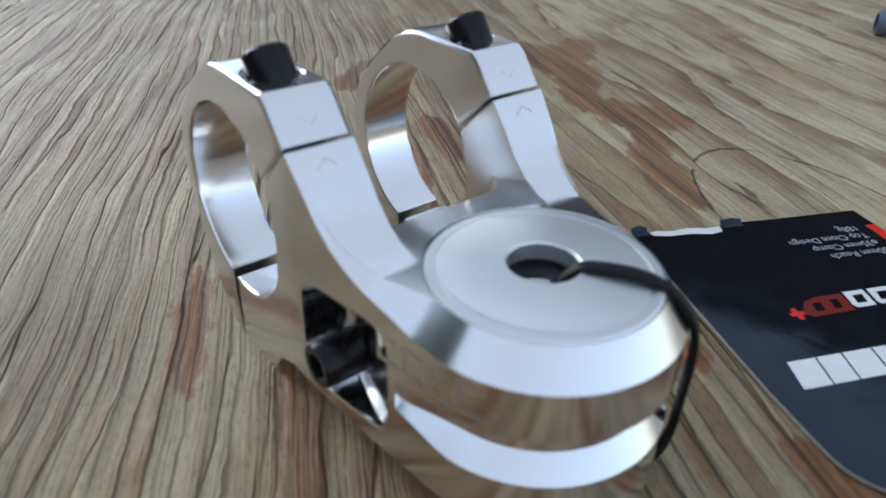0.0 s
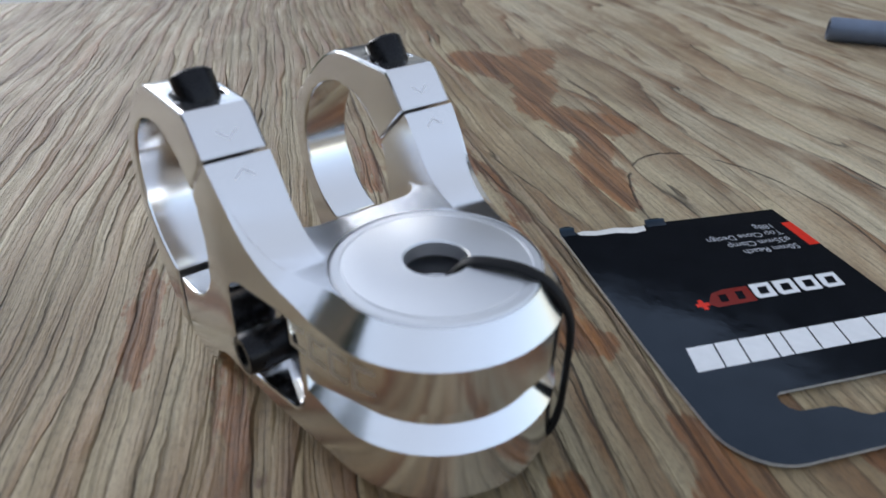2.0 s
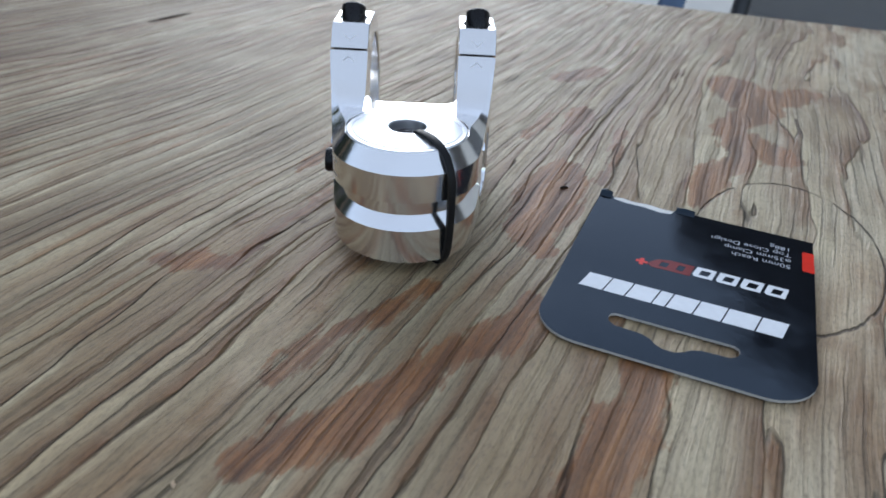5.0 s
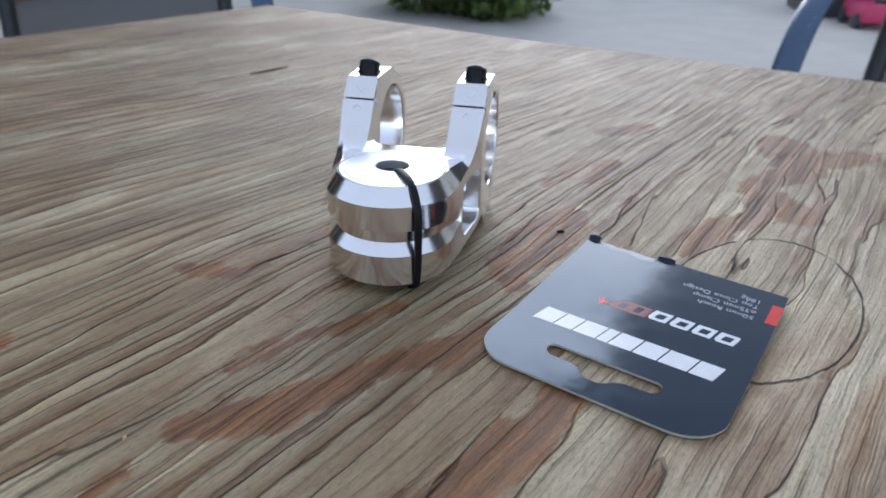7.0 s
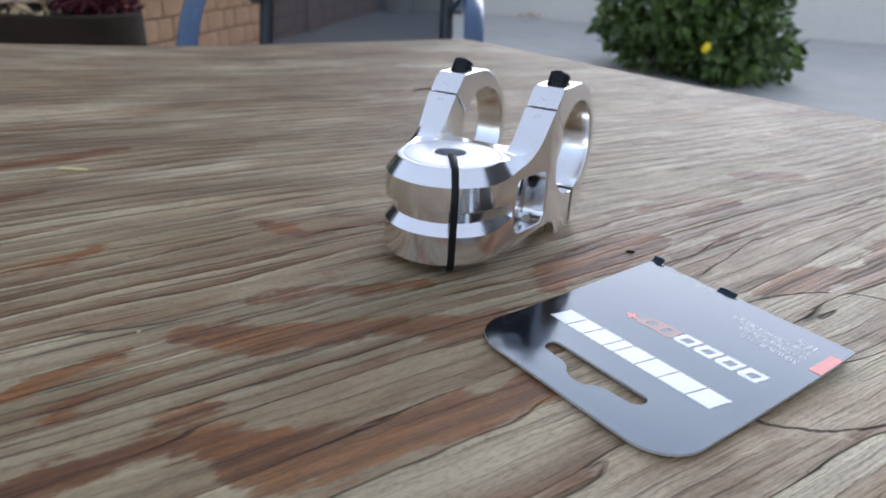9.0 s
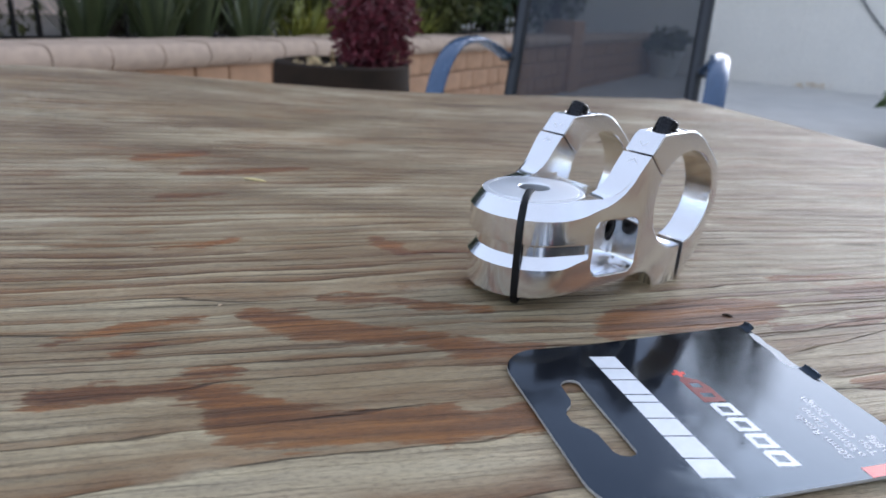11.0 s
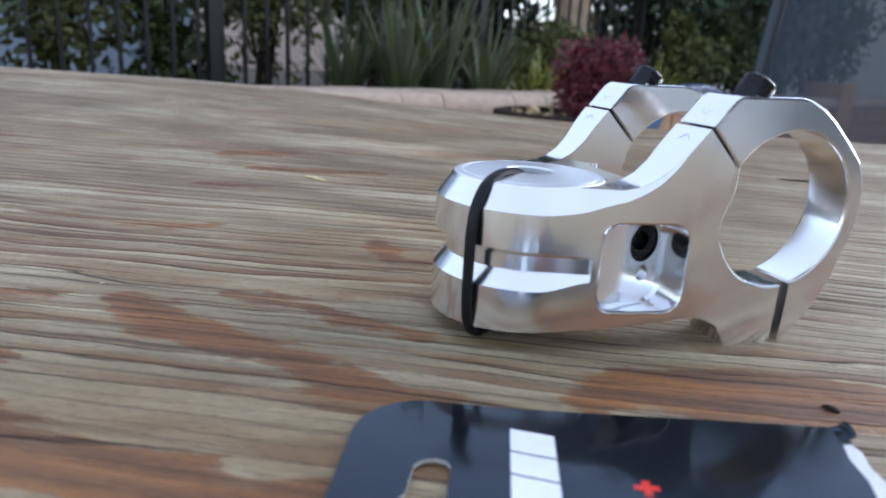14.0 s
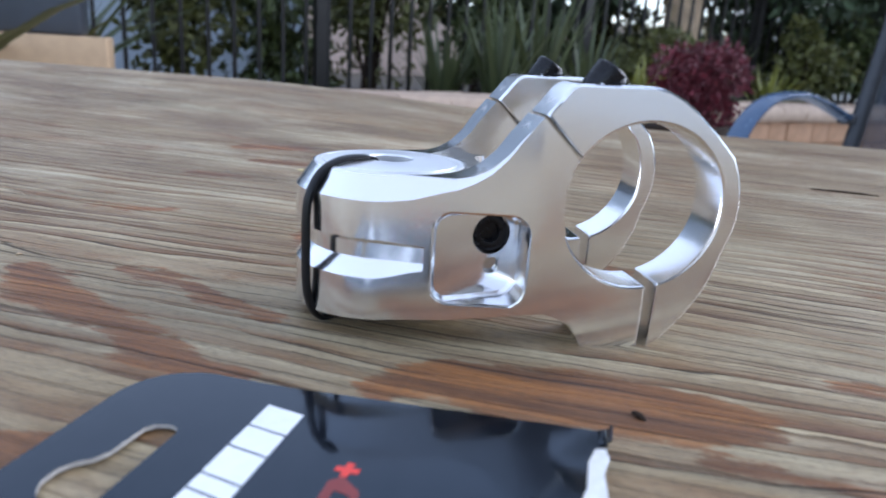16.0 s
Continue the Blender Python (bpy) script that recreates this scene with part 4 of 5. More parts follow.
    for words, v in (("50mm Reach", 24.0), ("\u00f835mm Clamp", 20.5), ("Top Close Design", 17.0), ("188g", 13.6)):
        cu = bpy.data.curves.new("words", "FONT")
        cu.body, cu.size = words, 3.2
        ob = new("words", cu)
        bpy.context.view_layer.update()
        me = bpy.data.meshes.new_from_object(ob.evaluated_get(bpy.context.evaluated_depsgraph_get()))
        bpy.data.objects.remove(ob)
        bpy.data.curves.remove(cu)
        for vert in me.vertices:
            vert.co = card_place((62.8 - vert.co.x * 1.0) / 1000, (v + vert.co.y) / 1000, 0.00006)
        part("text_line", me, INK_GREY, card, "small white printed words")
    return card


build_card()


def build_tube():
    d = Vector((-0.86, -0.51, 0)).normalized()
    a = Vector((0.094, -0.352, 0.0066))
    bm = turned_solid([(0, 0.004), (0.0046, 0.004), (0.0046, 0), (0.0057, 0), (0.0064, 0.001), (0.0064, 0.18), (0.0, 0.18)], 32, Matrix.Translation(a) @ d.to_track_quat("Z", "Y").to_matrix().to_4x4())
    me = mesh_of(bm, "metal_tube")
    me.materials.append(TUBE_BLUE)
    tagged(new("metal_tube", me), "short blue-grey metal tube lying on the table", "metal tube")


build_tube()

# ---- the garden ----
WALL_AT, WALL_DIR = Vector((-0.17, 2.57)), Vector((0.925, 0.38)).normalized()
WALL_N = Vector((-WALL_DIR.y, WALL_DIR.x))
CAP_TOP = -0.125


def wall_m(s, d, z):
    """The pose at s metres along the garden wall and d behind its face."""
    p = WALL_AT + WALL_DIR * s + WALL_N * d
    return pose(p.x, p.y, z, 0, 0, math.degrees(math.atan2(WALL_DIR.y, WALL_DIR.x)))


def build_ground():
    bm = bmesh.new()
    bmesh.ops.create_grid(bm, x_segments=2, y_segments=2, size=150)
    g = part("ground", bm, CONCRETE, None)
    g.location.z = GROUND
    tagged(g, "pale grey concrete patio, swept and dry", "ground", kind="structure")


build_ground()


def shared(name, bm, material, scale=1.0, smooth=40):
    me = mesh_of(bm, name, scale, smooth)
    me.materials.append(material)
    return me


def build_garden_wall():
    core = part("wall_garden", box(-2.6, 12.0, 0.03, 0.22, GROUND, CAP_TOP - 0.05), MORTAR, None)
    core.matrix_basis = wall_m(0, 0, 0)
    tagged(core, "low tan block retaining wall with rounded capstones", "garden wall", kind="structure")
    rnd = random.Random(4)
    cap_prof = [(0.005 - 0.055 * math.sin(radians(a)), -0.055 + 0.055 * math.cos(radians(a))) for a in range(0, 181, 15)] + [(0.27, -0.11), (0.27, 0.0)]
    cap = shared("capstone", loft([[(x, y, z) for y, z in cap_prof] for x in (0.004, 0.246)]), CAPSTONE, 1, 50)
    for k in range(-10, 46):
        o = new("capstone", cap)
        o.parent = core
        o.matrix_basis = pose(0.25 * k, rnd.uniform(-0.006, 0.006), CAP_TOP + rnd.uniform(-0.004, 0.003), rnd.uniform(-0.6, 0.6), 0, rnd.uniform(-0.6, 0.6))
    blocks = [shared("block", box(0.004, w - 0.006, 0, 0.04, 0.004, 0.144, 0.006), BRICK) for w in (0.30, 0.20)]
    for c in range(4):
        x, k = -2.6 + (0.12 if c % 2 else 0), 0
        while x < 11.8:
            w = (0.30, 0.20)[k % 2]
            o = new("block", blocks[k % 2])
            o.parent = core
            o.matrix_basis = pose(x, rnd.uniform(-0.004, 0.004), CAP_TOP - 0.11 - 0.148 * (c + 1) + 0.002)
            x += w
            k += 1
    # a pier in the wall
    part("pier", box(6.25, 6.6, -0.06, 0.3, GROUND, 0.02, 0.01), BRICK, core, "square tan block pier")
    bed = part("ground_bed", box(-4, 12, 0.2, 6.0, GROUND, CAP_TOP - 0.16), SOIL, None)
    bed.matrix_basis = wall_m(0, 0, 0)
    tagged(bed, "dark bark soil behind the low wall", "garden bed", kind="structure")


build_garden_wall()


def build_fence():
    fence = thing("fence", "black iron garden fence of upright bars", "fence")
    base = CAP_TOP - 0.16
    bar = shared("bar", box(-0.009, 0.009, -0.009, 0.009, base, 1.35), IRON)
    for k in range(-18, 56):
        o = new("bar", bar)
        o.parent = fence
        o.matrix_basis = wall_m(0.13 * k, 1.1, 0)
    post = shared("post", box(-0.03, 0.03, -0.03, 0.03, base, 1.42), IRON)
    for k in range(-1, 4):
        o = new("post", post)
        o.parent = fence
        o.matrix_basis = wall_m(1.95 * k + 0.6, 1.1, 0)
    for z in (base + 0.08, 1.2):
        r = part("rail", box(-2.4, 7.3, -0.012, 0.012, z, z + 0.03), IRON, fence)
        r.matrix_basis = wall_m(0, 1.1, 0)


build_fence()


def leaf_cloud(pts, size, rnd, stretch=1.8, droop=0.3, out=None):
    """Many small pointed leaves, each of two folded triangles pairs."""
    n = len(pts)
    g = np.random.default_rng(rnd)
    d = g.normal(size=(n, 3))
    if out is not None:
        d = d * 0.7 + out
    d[:, 2] -= droop
    d /= np.linalg.norm(d, axis=1)[:, None]
    s = np.cross(d, g.normal(size=(n, 3)))
    s /= np.linalg.norm(s, axis=1)[:, None]
    up = np.cross(s, d)
    L = size * g.uniform(0.6, 1.3, n)[:, None]
    W = L / stretch / 2
    a, b = pts, pts + d * L
    mid = pts + d * L * 0.45
    v = np.stack([a, mid + s * W - up * W * 0.3, b - up * L * 0.12, mid - s * W - up * W * 0.3, mid + up * W * 0.12], 1).reshape(-1, 3)
    base = np.arange(n)[:, None] * 5
    f = np.concatenate([base + np.array([[0, 1, 4]]), base + np.array([[1, 2, 4]]), base + np.array([[2, 3, 4]]), base + np.array([[3, 0, 4]])], 0)
    me = bpy.data.meshes.new("leaves")
    me.from_pydata(v.tolist(), [], f.tolist())
    return me


def clumps(center, radii, n, seed, k=14, shell=0.55):
    """Points in an uneven crown made of many lobes."""
    g = np.random.default_rng(seed)
    c = g.normal(size=(k, 3))
    c /= np.linalg.norm(c, axis=1)[:, None]
    c *= g.uniform(0.3, 0.75, (k, 1))
    r = g.uniform(0.28, 0.5, k)
    w = g.integers(0, k, n)
    d = g.normal(size=(n, 3))
    d /= np.linalg.norm(d, axis=1)[:, None]
    p = c[w] + d * (r[w] * g.uniform(shell, 1.0, n) ** 0.5)[:, None]
    return np.array(center) + p * np.array(radii), d


def shrub(name, center, radii, n, size, mat, label, seed, category="shrub", k=14, stretch=1.8, foot=None):
    t = thing(name, label, category)
    p, d = clumps(center, radii, n, seed, k)
    if foot is not None:
        keep = p[:, 2] > foot
        p, d = p[keep], d[keep]
    part("crown", leaf_cloud(p, size, seed + 1, stretch, 0.3, d * 0.8), mat, t)
    lo = center[2] - radii[2] if foot is None else foot
    g = random.Random(seed)
    for j in range(4):
        a = g.uniform(0, 6.28)
        e = (center[0] + radii[0] * 0.4 * math.cos(a), center[1] + radii[1] * 0.4 * math.sin(a), center[2] + radii[2] * 0.2)
        part("branch", tube(curve_points([(center[0], center[1], lo - 0.02), ((center[0] + e[0]) / 2, (center[1] + e[1]) / 2, (lo + e[2]) / 2 + 0.03), e], 3), 0.008, 6), DARK_WOOD, t)
    return t


def blades(name, at, n, length, width, mat, label, seed, lean=0.5, category="plant"):
    """A clump of long arching leaves."""
    t = thing(name, label, category)
    g = random.Random(seed)
    bm = bmesh.new()
    for _ in range(n):
        a, l = g.uniform(0, 6.28), length * g.uniform(0.6, 1.1)
        tilt = g.uniform(0.1, lean)
        d = Vector((math.cos(a), math.sin(a), 0))
        s = Vector((-d.y, d.x, 0))
        prev = None
        o = Vector(at) + d * g.uniform(0, 0.05)
        for i in range(6):
            k = i / 5
            p = o + d * (l * (tilt * k + 0.35 * tilt * k * k)) + Vector((0, 0, l * (k - 0.4 * tilt * k * k)))
            w = width * (1 - k ** 2.2) * 0.5 + 0.0005
            cur = (bm.verts.new(p + s * w), bm.verts.new(p - Vector((0, 0, w * 0.3))), bm.verts.new(p - s * w))
            if prev:
                bm.faces.new((prev[0], prev[1], cur[1], cur[0]))
                bm.faces.new((prev[1], prev[2], cur[2], cur[1]))
            prev = cur
    part("leaves", bm, mat, t)
    return t


def at_wall(s, d, z):
    p = WALL_AT + WALL_DIR * s + WALL_N * d
    return (p.x, p.y, z)


BED = CAP_TOP - 0.17


def build_plants():
    # hedge of shrubs along the fence
    spots = [(-1.7, 0.75, 0.42), (-0.9, 1.4, 0.40), (-0.1, 1.45, 0.55), (0.5, 1.5, 0.45), (1.1, 1.5, 0.6), (2.2, 1.6, 0.6), (3.1, 0.8, 0.36), (3.55, 0.85, 0.22), (4.75, 0.8, 0.42), (5.6, 0.8, 0.5), (6.5, 0.7, 0.7), (7.3, 0.75, 0.85), (8.2, 0.7, 0.8)]
    for i, (s, d, h) in enumerate(spots):
        c = at_wall(s, d, BED + h * 0.95)
        shrub("shrub", c, (0.42, 0.3, h), 1500, 0.07, (LEAF, LEAF_DARK)[i % 2], "loose green leafy shrub in front of the iron fence", 40 + i, foot=BED)
    for i, (s, d, l) in enumerate([(1.45, 0.55, 0.75), (1.75, 0.6, 0.85), (2.05, 0.5, 0.7), (1.2, 0.75, 0.6), (3.2, 0.5, 0.6)]):
        blades("spear_plant", at_wall(s, d, BED), 46, l, 0.035, LEAF_BLADE, "clump of grey-green sword-shaped leaves", 60 + i, 0.5)
    for i, (s, d) in enumerate([(2.35, 0.45), (2.6, 0.5), (3.9, 0.5)]):
        blades("yellow_plant", at_wall(s, d, BED), 40, 0.45, 0.03, LEAF_YELLOW, "clump of yellow-green strap leaves", 70 + i, 0.8)
    for i, (s, d, h) in enumerate([(2.9, 2.3, 0.55), (4.0, 2.4, 0.5), (5.2, 1.8, 0.52), (6.3, 1.5, 0.8), (7.2, 1.5, 0.9)]):
        shrub("hedge_shrub", at_wall(s, d, BED + h * 0.9), (0.6, 0.4, h), 2200, 0.09, (LEAF_DARK, LEAF)[i % 2], "dense dark green shrub behind the iron fence", 140 + i, "hedge", 20, foot=BED)
    blades("arching_plant", at_wall(-1.15, 0.5, BED), 34, 0.8, 0.07, LEAF_DARK, "clump of broad dark green arching leaves", 88, 1.0)
    blades("arching_plant", at_wall(-0.75, 0.9, BED), 26, 0.9, 0.06, LEAF_DARK, "clump of broad dark green arching leaves", 89, 0.8)
    # a potted plant in the patio's corner
    pp = (9.0, 6.0)
    tub = thing("flower_pot", "pale grey round pot in the patio corner", "flower pot")
    part("pot", turned_solid([(0, GROUND), (0.17, GROUND), (0.24, -0.40), (0.26, -0.39), (0.26, -0.34), (0.225, -0.34), (0.22, -0.38), (0, -0.38)], 32, Matrix.Translation((*pp, 0))), CONCRETE, tub)
    shrub("potted_plant", (pp[0], pp[1], -0.22), (0.40, 0.40, 0.18), 900, 0.09, LEAF, "low bushy green plant in a grey pot", 160, "plant", 12, foot=-0.375)
    # palm
    px, py, _ = at_wall(3.8, 1.3, 0)
    palm = thing("palm_tree", "palm with a thick fibrous brown trunk", "palm tree")
    rings = []
    for k in range(22):
        z = BED - 0.02 + 3.2 * k / 21
        r0 = 0.15 - 0.02 * k / 21
        rings.append([(px + (r0 + 0.02 * noise.noise((a * 1.3, z * 6, 1)) + 0.012 * (k % 2)) * math.cos(a), py + (r0 + 0.02 * noise.noise((a * 1.3, z * 6, 5)) + 0.012 * (k % 2)) * math.sin(a), z) for a in [2 * math.pi * j / 18 for j in range(18)]])
    part("trunk", loft(rings), TRUNK, palm)
    g = random.Random(8)
    bm = bmesh.new()
    for _ in range(60):
        a, z = g.uniform(0, 6.28), g.uniform(0.1, 2.6)
        d = Vector((math.cos(a), math.sin(a), 0))
        p = Vector((px, py, z)) + d * 0.14
        q = p + d * g.uniform(0.03, 0.12) - Vector((0, 0, g.uniform(0.2, 0.5)))
        s = Vector((-d.y, d.x, 0)) * g.uniform(0.008, 0.02)
        bm.faces.new([bm.verts.new(x) for x in (p + s, p - s, q - s * 0.4, q + s * 0.4)])
    part("dry_skirt", bm, DRY_LEAF, palm, "hanging dry leaf fibres")
    bm = bmesh.new()
    for f in range(26):
        a, el = g.uniform(0, 6.28), g.uniform(-0.4, 1.2)
        d = Vector((math.cos(a) * math.cos(el), math.sin(a) * math.cos(el), math.sin(el)))
        o = Vector((px, py, BED + 3.15))
        for k in range(24):
            t = 0.25 + 0.75 * k / 24
            p = o + d * (1.7 * t) - Vector((0, 0, 0.7 * t * t))
            s = d.cross(Vector((0, 0, 1))).normalized()
            for sg in (-1, 1):
                tip = p + s * sg * 0.35 * (1.1 - 0.6 * t) + d * 0.18 - Vector((0, 0, 0.12))
                w = d * 0.012
                bm.faces.new([bm.verts.new(x) for x in (p - w, p + w, tip)])
    part("crown", bm, LEAF, palm)
    # the red-leaved plant and its planter
    pot = thing("planter", "dark weathered wooden barrel planter with dry leaves", "planter")
    c = (1.02, 1.86)
    part("barrel", turned_solid([(0, GROUND), (0.19, GROUND), (0.235, -0.45), (0.222, -0.105), (0.202, -0.10), (0.197, -0.12), (0, -0.12)], 40, Matrix.Translation((*c, 0))), DARK_WOOD, pot)
    for z in (-0.62, -0.25):
        part("hoop", turned_solid([(0.205 if z < -0.5 else 0.218, z), (0.222 if z < -0.5 else 0.229, z), (0.227 if z < -0.5 else 0.228, z + 0.03), (0.21, z + 0.03)], 40, Matrix.Translation((*c, 0))), IRON, pot)
    gg = np.random.default_rng(3)
    pts = np.stack([c[0] + gg.normal(-0.05, 0.05, 18), c[1] + gg.normal(0, 0.07, 18), np.full(18, -0.12) + gg.uniform(0, 0.03, 18)], 1)
    part("dry_leaves", leaf_cloud(pts, 0.06, 5, 2.2, 0.0), DRY_LEAF, pot, "tan dry leaves")
    shrub("red_plant", (1.13, 1.83, -0.015), (0.16, 0.16, 0.15), 5200, 0.028, LEAF_RED, "round bush of dark red leaves", 91, "plant", 34, 2.4, foot=-0.14)
    # round bush on the patio with a small bright yellow thing in it
    b = (6.2, 1.10)
    shrub("round_bush", (b[0], b[1], GROUND + 0.42), (0.95, 0.95, 0.62), 9000, 0.10, LEAF_BUSH, "dense dark green bush standing on the patio", 101, "bush", 40, 1.7, foot=GROUND + 0.01)
    me = shared("yellow_thing", turned_solid([(0, -0.055), (0.02, -0.05), (0.038, -0.02), (0.038, 0.02), (0.02, 0.05), (0, 0.055)], 16), YELLOW)
    o = new("yellow_thing", me)
    o.matrix_basis = pose(5.28, 0.80, -0.42, 20, 30, 0) @ Matrix.Scale(0.78, 4)
    tagged(o, "small bright yellow thing in the bush", "fruit")


build_plants()


def chair_parts():
    """A patio armchair facing +x: oval tube arms, sling seat and back."""
    chair = thing("patio_chair", "blue-grey metal patio chair with a dark mesh sling", "chair", "chairs round the table")
    for s in (-1, 1):
        y = 0.27 * s
        arm = [(0.26, y, 0.30), (0.255, y, 0.52), (0.21, y, 0.66), (0.12, y, 0.735), (-0.02, y, 0.752), (-0.15, y, 0.738), (-0.255, y * 0.93, 0.705)]
        part("arm", tube(curve_points(arm, 6), 0.02, 14, (0.009, 0.020), up=(0, 1, 0)), FRAME_BLUE, chair, "curved blue-grey arm")
        part("front_leg", tube(curve_points([(0.26, y, 0.30), (0.27, y, 0.15), (0.29, y, 0.0)], 4), 0.017, 12), FRAME_BLUE, chair)
        part("rear_leg", tube(curve_points([(-0.10, y, 0.40), (-0.24, y, 0.2), (-0.33, y, 0.0)], 4), 0.016, 12), FRAME_DARK, chair)
        part("back_post", tube(curve_points([(-0.16, y * 0.84, 0.36), (-0.25, y * 0.84, 0.65), (-0.38, y * 0.84, 1.08)], 5), 0.017, 12), FRAME_DARK, chair)
        part("seat_rail", tube([(0.27, y * 0.94, 0.42), (-0.16, y * 0.94, 0.37)], 0.016, 12), FRAME_DARK, chair)
        part("bracket", tube([(0.262, y, 0.40), (0.262, y * 0.93, 0.41)], 0.012, 10), FRAME_DARK, chair)
        part("bolt_cap", cylinder(0.012, (-0.255, y * 0.84, 0.705), (-0.255, y * 0.98, 0.705), 12), FRAME_DARK, chair)

    def web(a):
        ring = [[(x, yy, z) for yy in (-0.225, -0.11, 0, 0.11, 0.225)] for x, z in a]
        bm = bmesh.new()
        rows = [[bm.verts.new(p) for p in r] for r in ring]
        for r, q in zip(rows, rows[1:]):
            for i in range(4):
                bm.faces.new((r[i], r[i + 1], q[i + 1], q[i]))
        return bm
    part("seat", web([(0.27, 0.42), (0.05, 0.395), (-0.16, 0.37)]), SLING, chair, "dark mesh seat")
    part("backrest", web([(-0.17, 0.40), (-0.25, 0.65), (-0.31, 0.86), (-0.38, 1.08)]), SLING, chair, "see-through dark mesh back")
    part("top_rail", tube([(-0.38, -0.23, 1.08), (-0.38, 0.23, 1.08)], 0.017, 12), FRAME_DARK, chair)
    part("cross_rail", tube([(-0.16, -0.25, 0.37), (-0.16, 0.25, 0.37)], 0.014, 12), FRAME_DARK, chair)
    return chair


chair = chair_parts()
chair.matrix_basis = pose(1.04, 0.852, GROUND, 0, 0, 211)
copy_thing(chair, pose(0.95, -0.70, GROUND, 0, 0, 150))


JOINT = -3.84


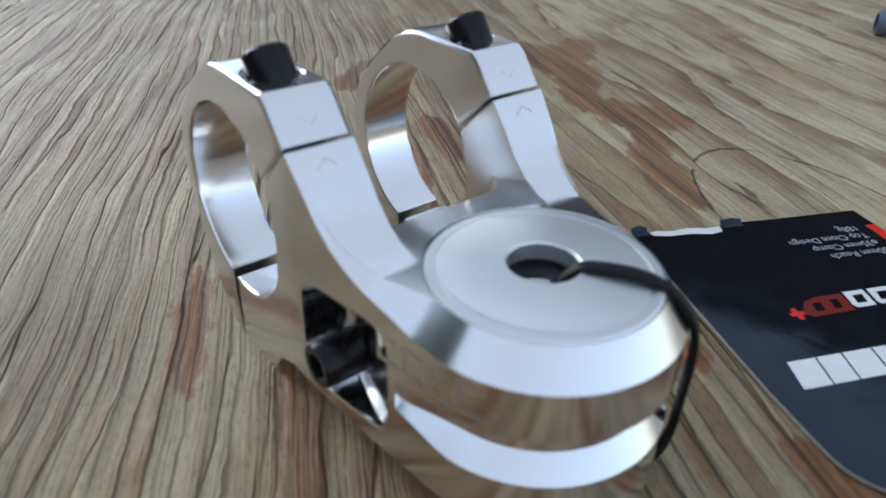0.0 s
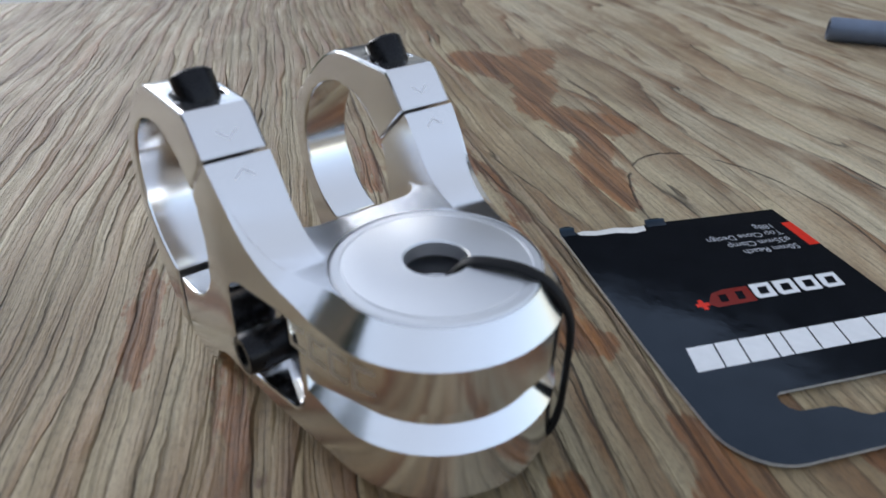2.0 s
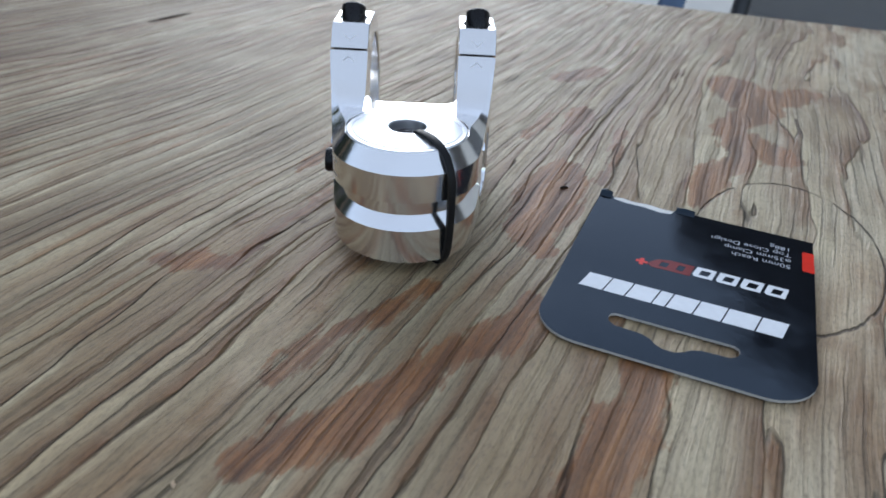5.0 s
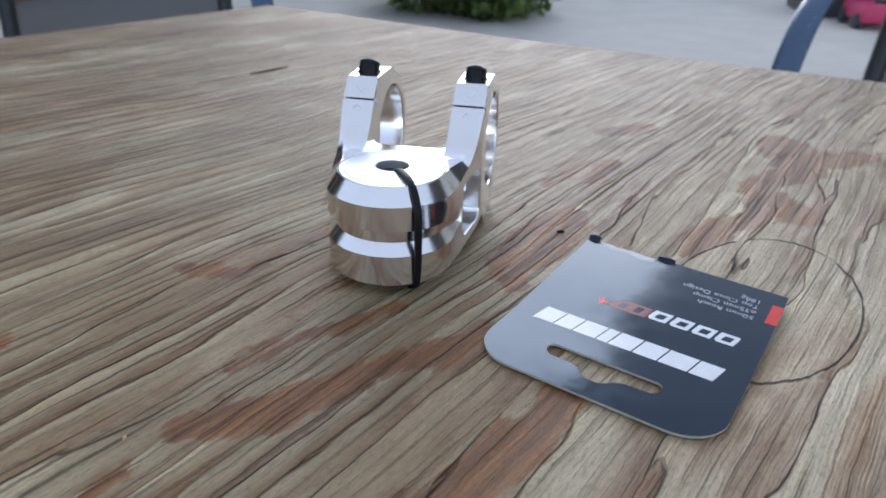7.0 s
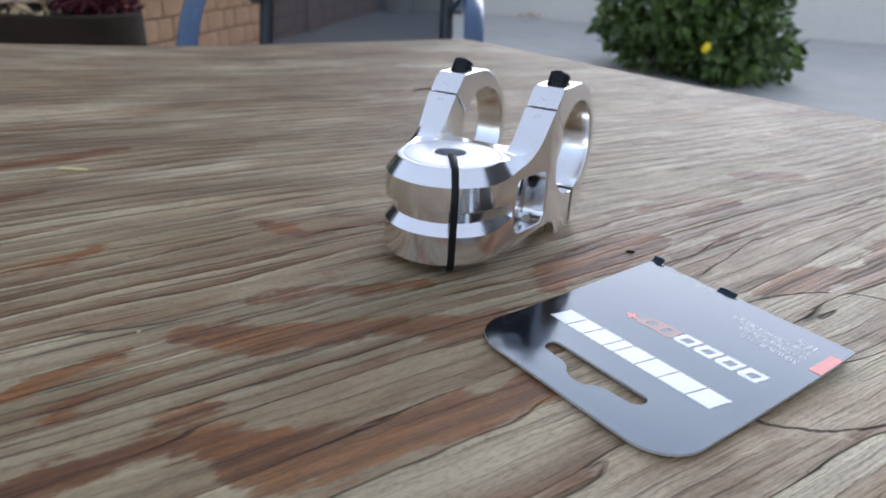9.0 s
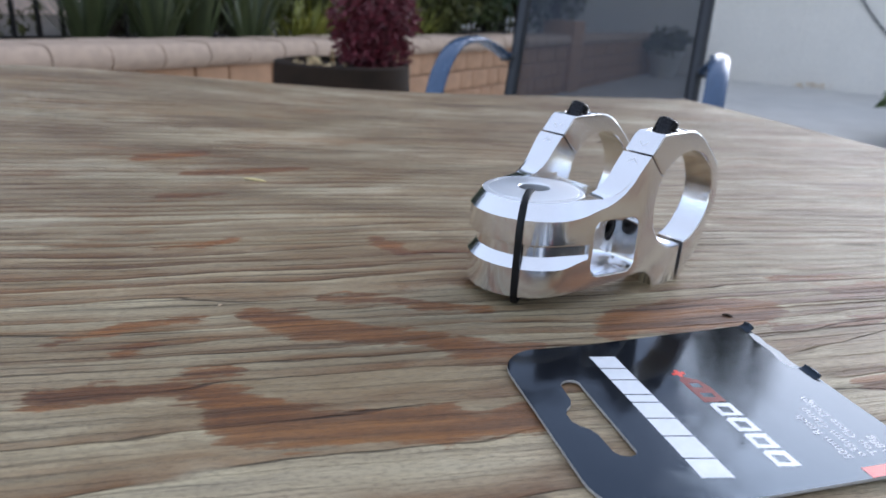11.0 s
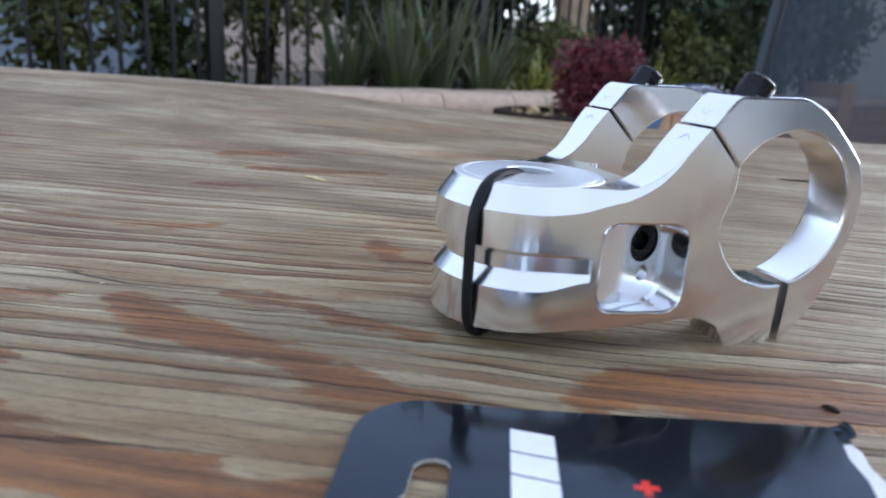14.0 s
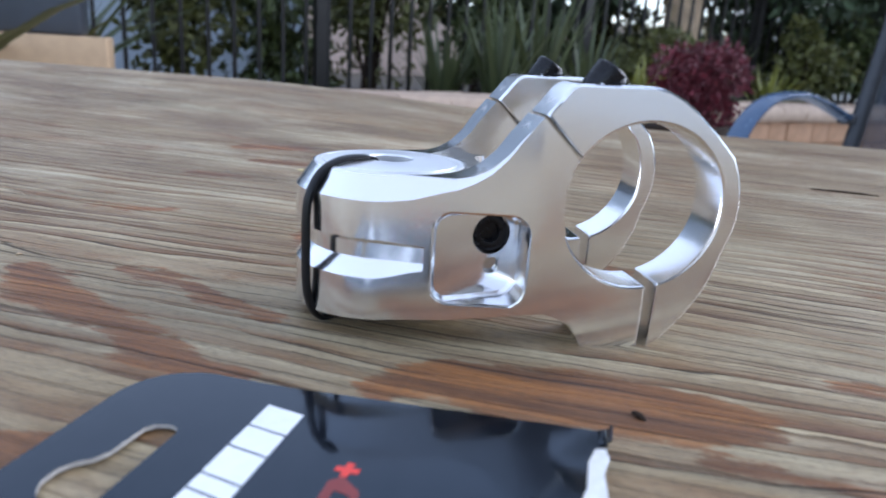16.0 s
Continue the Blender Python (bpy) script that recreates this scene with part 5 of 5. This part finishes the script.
def build_surroundings():
    far = part("wall_far", box(-12, 9.5, 0, 0.15, GROUND, 1.5), STUCCO, None)
    far.matrix_basis = pose(11.4, 1.0, 0, 0, 0, -72)
    tagged(far, "plain cream garden wall behind the patio", "wall", kind="structure")
    # unseen wall, added: pale below for the stem's reflections, dark above for the card's
    h = part("wall_unseen", box(-3.6, 2.8, -0.25, 0, GROUND, 1.5), STUCCO, None)
    h.matrix_basis = pose(2.05, -3.5, 0, 0, 0, 32)
    tagged(h, "unseen cream wall with a dark screen above, added for the reflections", "wall", kind="structure")
    part("dark_screen", box(-3.6, 2.8, -0.25, 0.06, 1.5, 3.0), DARK_SCREEN, h, "added dark screen that blackens the card's reflection")
    b = part("wall_blue", box(-3.4, 0.75, 0, 0.2, GROUND, 1.7), BLUE_WALL, None)
    b.matrix_basis = pose(-0.9, 4.9, 0, 0, 0, 8)
    tagged(b, "pale blue-grey house wall behind the shrubs", "wall", kind="structure")
    bank = part("ground_bank", box(-9, 16, 0, 0.3, GROUND, 0.72), HILL, None)
    bank.matrix_basis = wall_m(0, 6.2, 0)
    tagged(bank, "pinkish bank of earth beyond the fence", "bank", kind="structure")
    crate = thing("storage_bench", "tan timber bench top with a dark box under the shrubs", "bench")
    m = pose(-0.98, 2.55, 0, 0, 0, 12)
    p = part("timber_top", box(-0.5, 0.2, -0.1, 0.3, -0.14, 0.03, 0.006), TIMBER, crate)
    p.matrix_basis = m
    for x in (-0.42, 0.12):
        q = part("leg", box(x - 0.04, x + 0.04, 0.0, 0.2, GROUND, -0.14), DARK_WOOD, crate)
        q.matrix_basis = m
    bx = part("storage_box", box(-0.45, 0.12, 0.0, 0.28, 0.031, 0.42, 0.02), DARK_PLASTIC, None)
    bx.matrix_basis = m
    tagged(bx, "dark blue-grey plastic box on the timber bench", "box")
    # trees beyond the fence and the far wall: compass angle, distance, foot and top of the crown, half width
    rows = ((26, 11.5, 2.4, 7.6, 1.25), (43, 8.6, 1.6, 6.0, 1.4), (56, 7.6, 1.2, 5.2, 1.3), (68, 6.8, 1.1, 3.8, 1.1),
            (46, 7.4, 0.1, 2.7, 0.85), (54, 7.0, 0.1, 2.4, 0.8), (62, 6.8, 0.1, 2.5, 0.8), (70, 6.2, 0.05, 2.2, 0.75), (78, 5.8, 0.1, 2.3, 0.7), (87, 5.6, 0.2, 2.1, 0.7))
    for i, (az, d, lo, hi, w) in enumerate(rows):
        c = (d * math.cos(radians(az)), d * math.sin(radians(az)), (lo + hi) / 2)
        t = thing("tree", "dark leafy tree beyond the garden", "tree", "trees beyond the garden")
        pts, dd = clumps(c, (w, w, (hi - lo) / 2), 3600 if hi > 3.5 else 4600, 200 + i, 30)
        part("crown", leaf_cloud(pts, 0.2 if hi > 3.5 else 0.12, 300 + i, 2.0, 0.3, dd * 0.8), LEAF_TREE, t)
        part("trunk", tube(curve_points([(c[0], c[1], GROUND), (c[0] + 0.1, c[1], lo), (c[0], c[1] + 0.1, c[2])], 4), 0.07, 10), DARK_WOOD, t)
    for x in (0.0, 0.3):
        j = part("panel_joint", box(x - 0.02, x + 0.02, -0.012, 0.0, GROUND, 1.49), STUCCO, far, "thin raised strip on the wall")
        j.location = (JOINT, 0, 0)
    # one dark tube draws a slack cable together with its thin shadow
    cord = curve_points([(-3.55, -0.03, 1.2), (-3.32, -0.025, 0.72), (-3.05, -0.02, 0.35), (-2.76, -0.02, 0.06), (-2.47, -0.02, -0.17), (-2.1, -0.02, -0.42)], 5)
    me = shared("wall_cable", tube(cord, 0.012, 8), FRAME_DARK)
    o = tagged(new("wall_cable", me), "thin dark tube for a slack cable and its shadow line along the cream wall", "cable")
    o.matrix_basis = far.matrix_basis.copy()
    gl = np.random.default_rng(21)
    bits = np.stack([gl.normal(-3.55, 0.11, 26), gl.uniform(-0.16, -0.03, 26), np.full(26, GROUND + 0.02) + gl.uniform(0, 0.03, 26)], 1)
    litter = leaf_cloud(bits, 0.07, 22, 2.2, 0.0)
    litter.materials.append(DRY_LEAF)
    o = tagged(new("leaf_litter", litter), "small heap of dry brown leaves at the wall's foot", "leaves", kind="stuff")
    o.matrix_basis = far.matrix_basis.copy()
    # clutter at the far end of the patio
    toy = thing("toy_car", "pink plastic toy car on the patio", "toy")
    part("shell", box(6.2, 6.75, -2.62, -2.3, GROUND + 0.05, GROUND + 0.2, 0.04), PINK, toy)
    for x in (6.3, 6.65):
        for y in (-2.62, -2.32):
            part("wheel", cylinder(0.06, (x, y - 0.02, GROUND + 0.06), (x, y + 0.04, GROUND + 0.06), 16), DARK_PLASTIC, toy)
    bn = part("storage_bin", box(6.9, 7.8, -3.4, -2.1, GROUND, 0.15, 0.03), DARK_PLASTIC, None)
    tagged(bn, "dark grey plastic bin at the patio's far end", "bin")


build_surroundings()
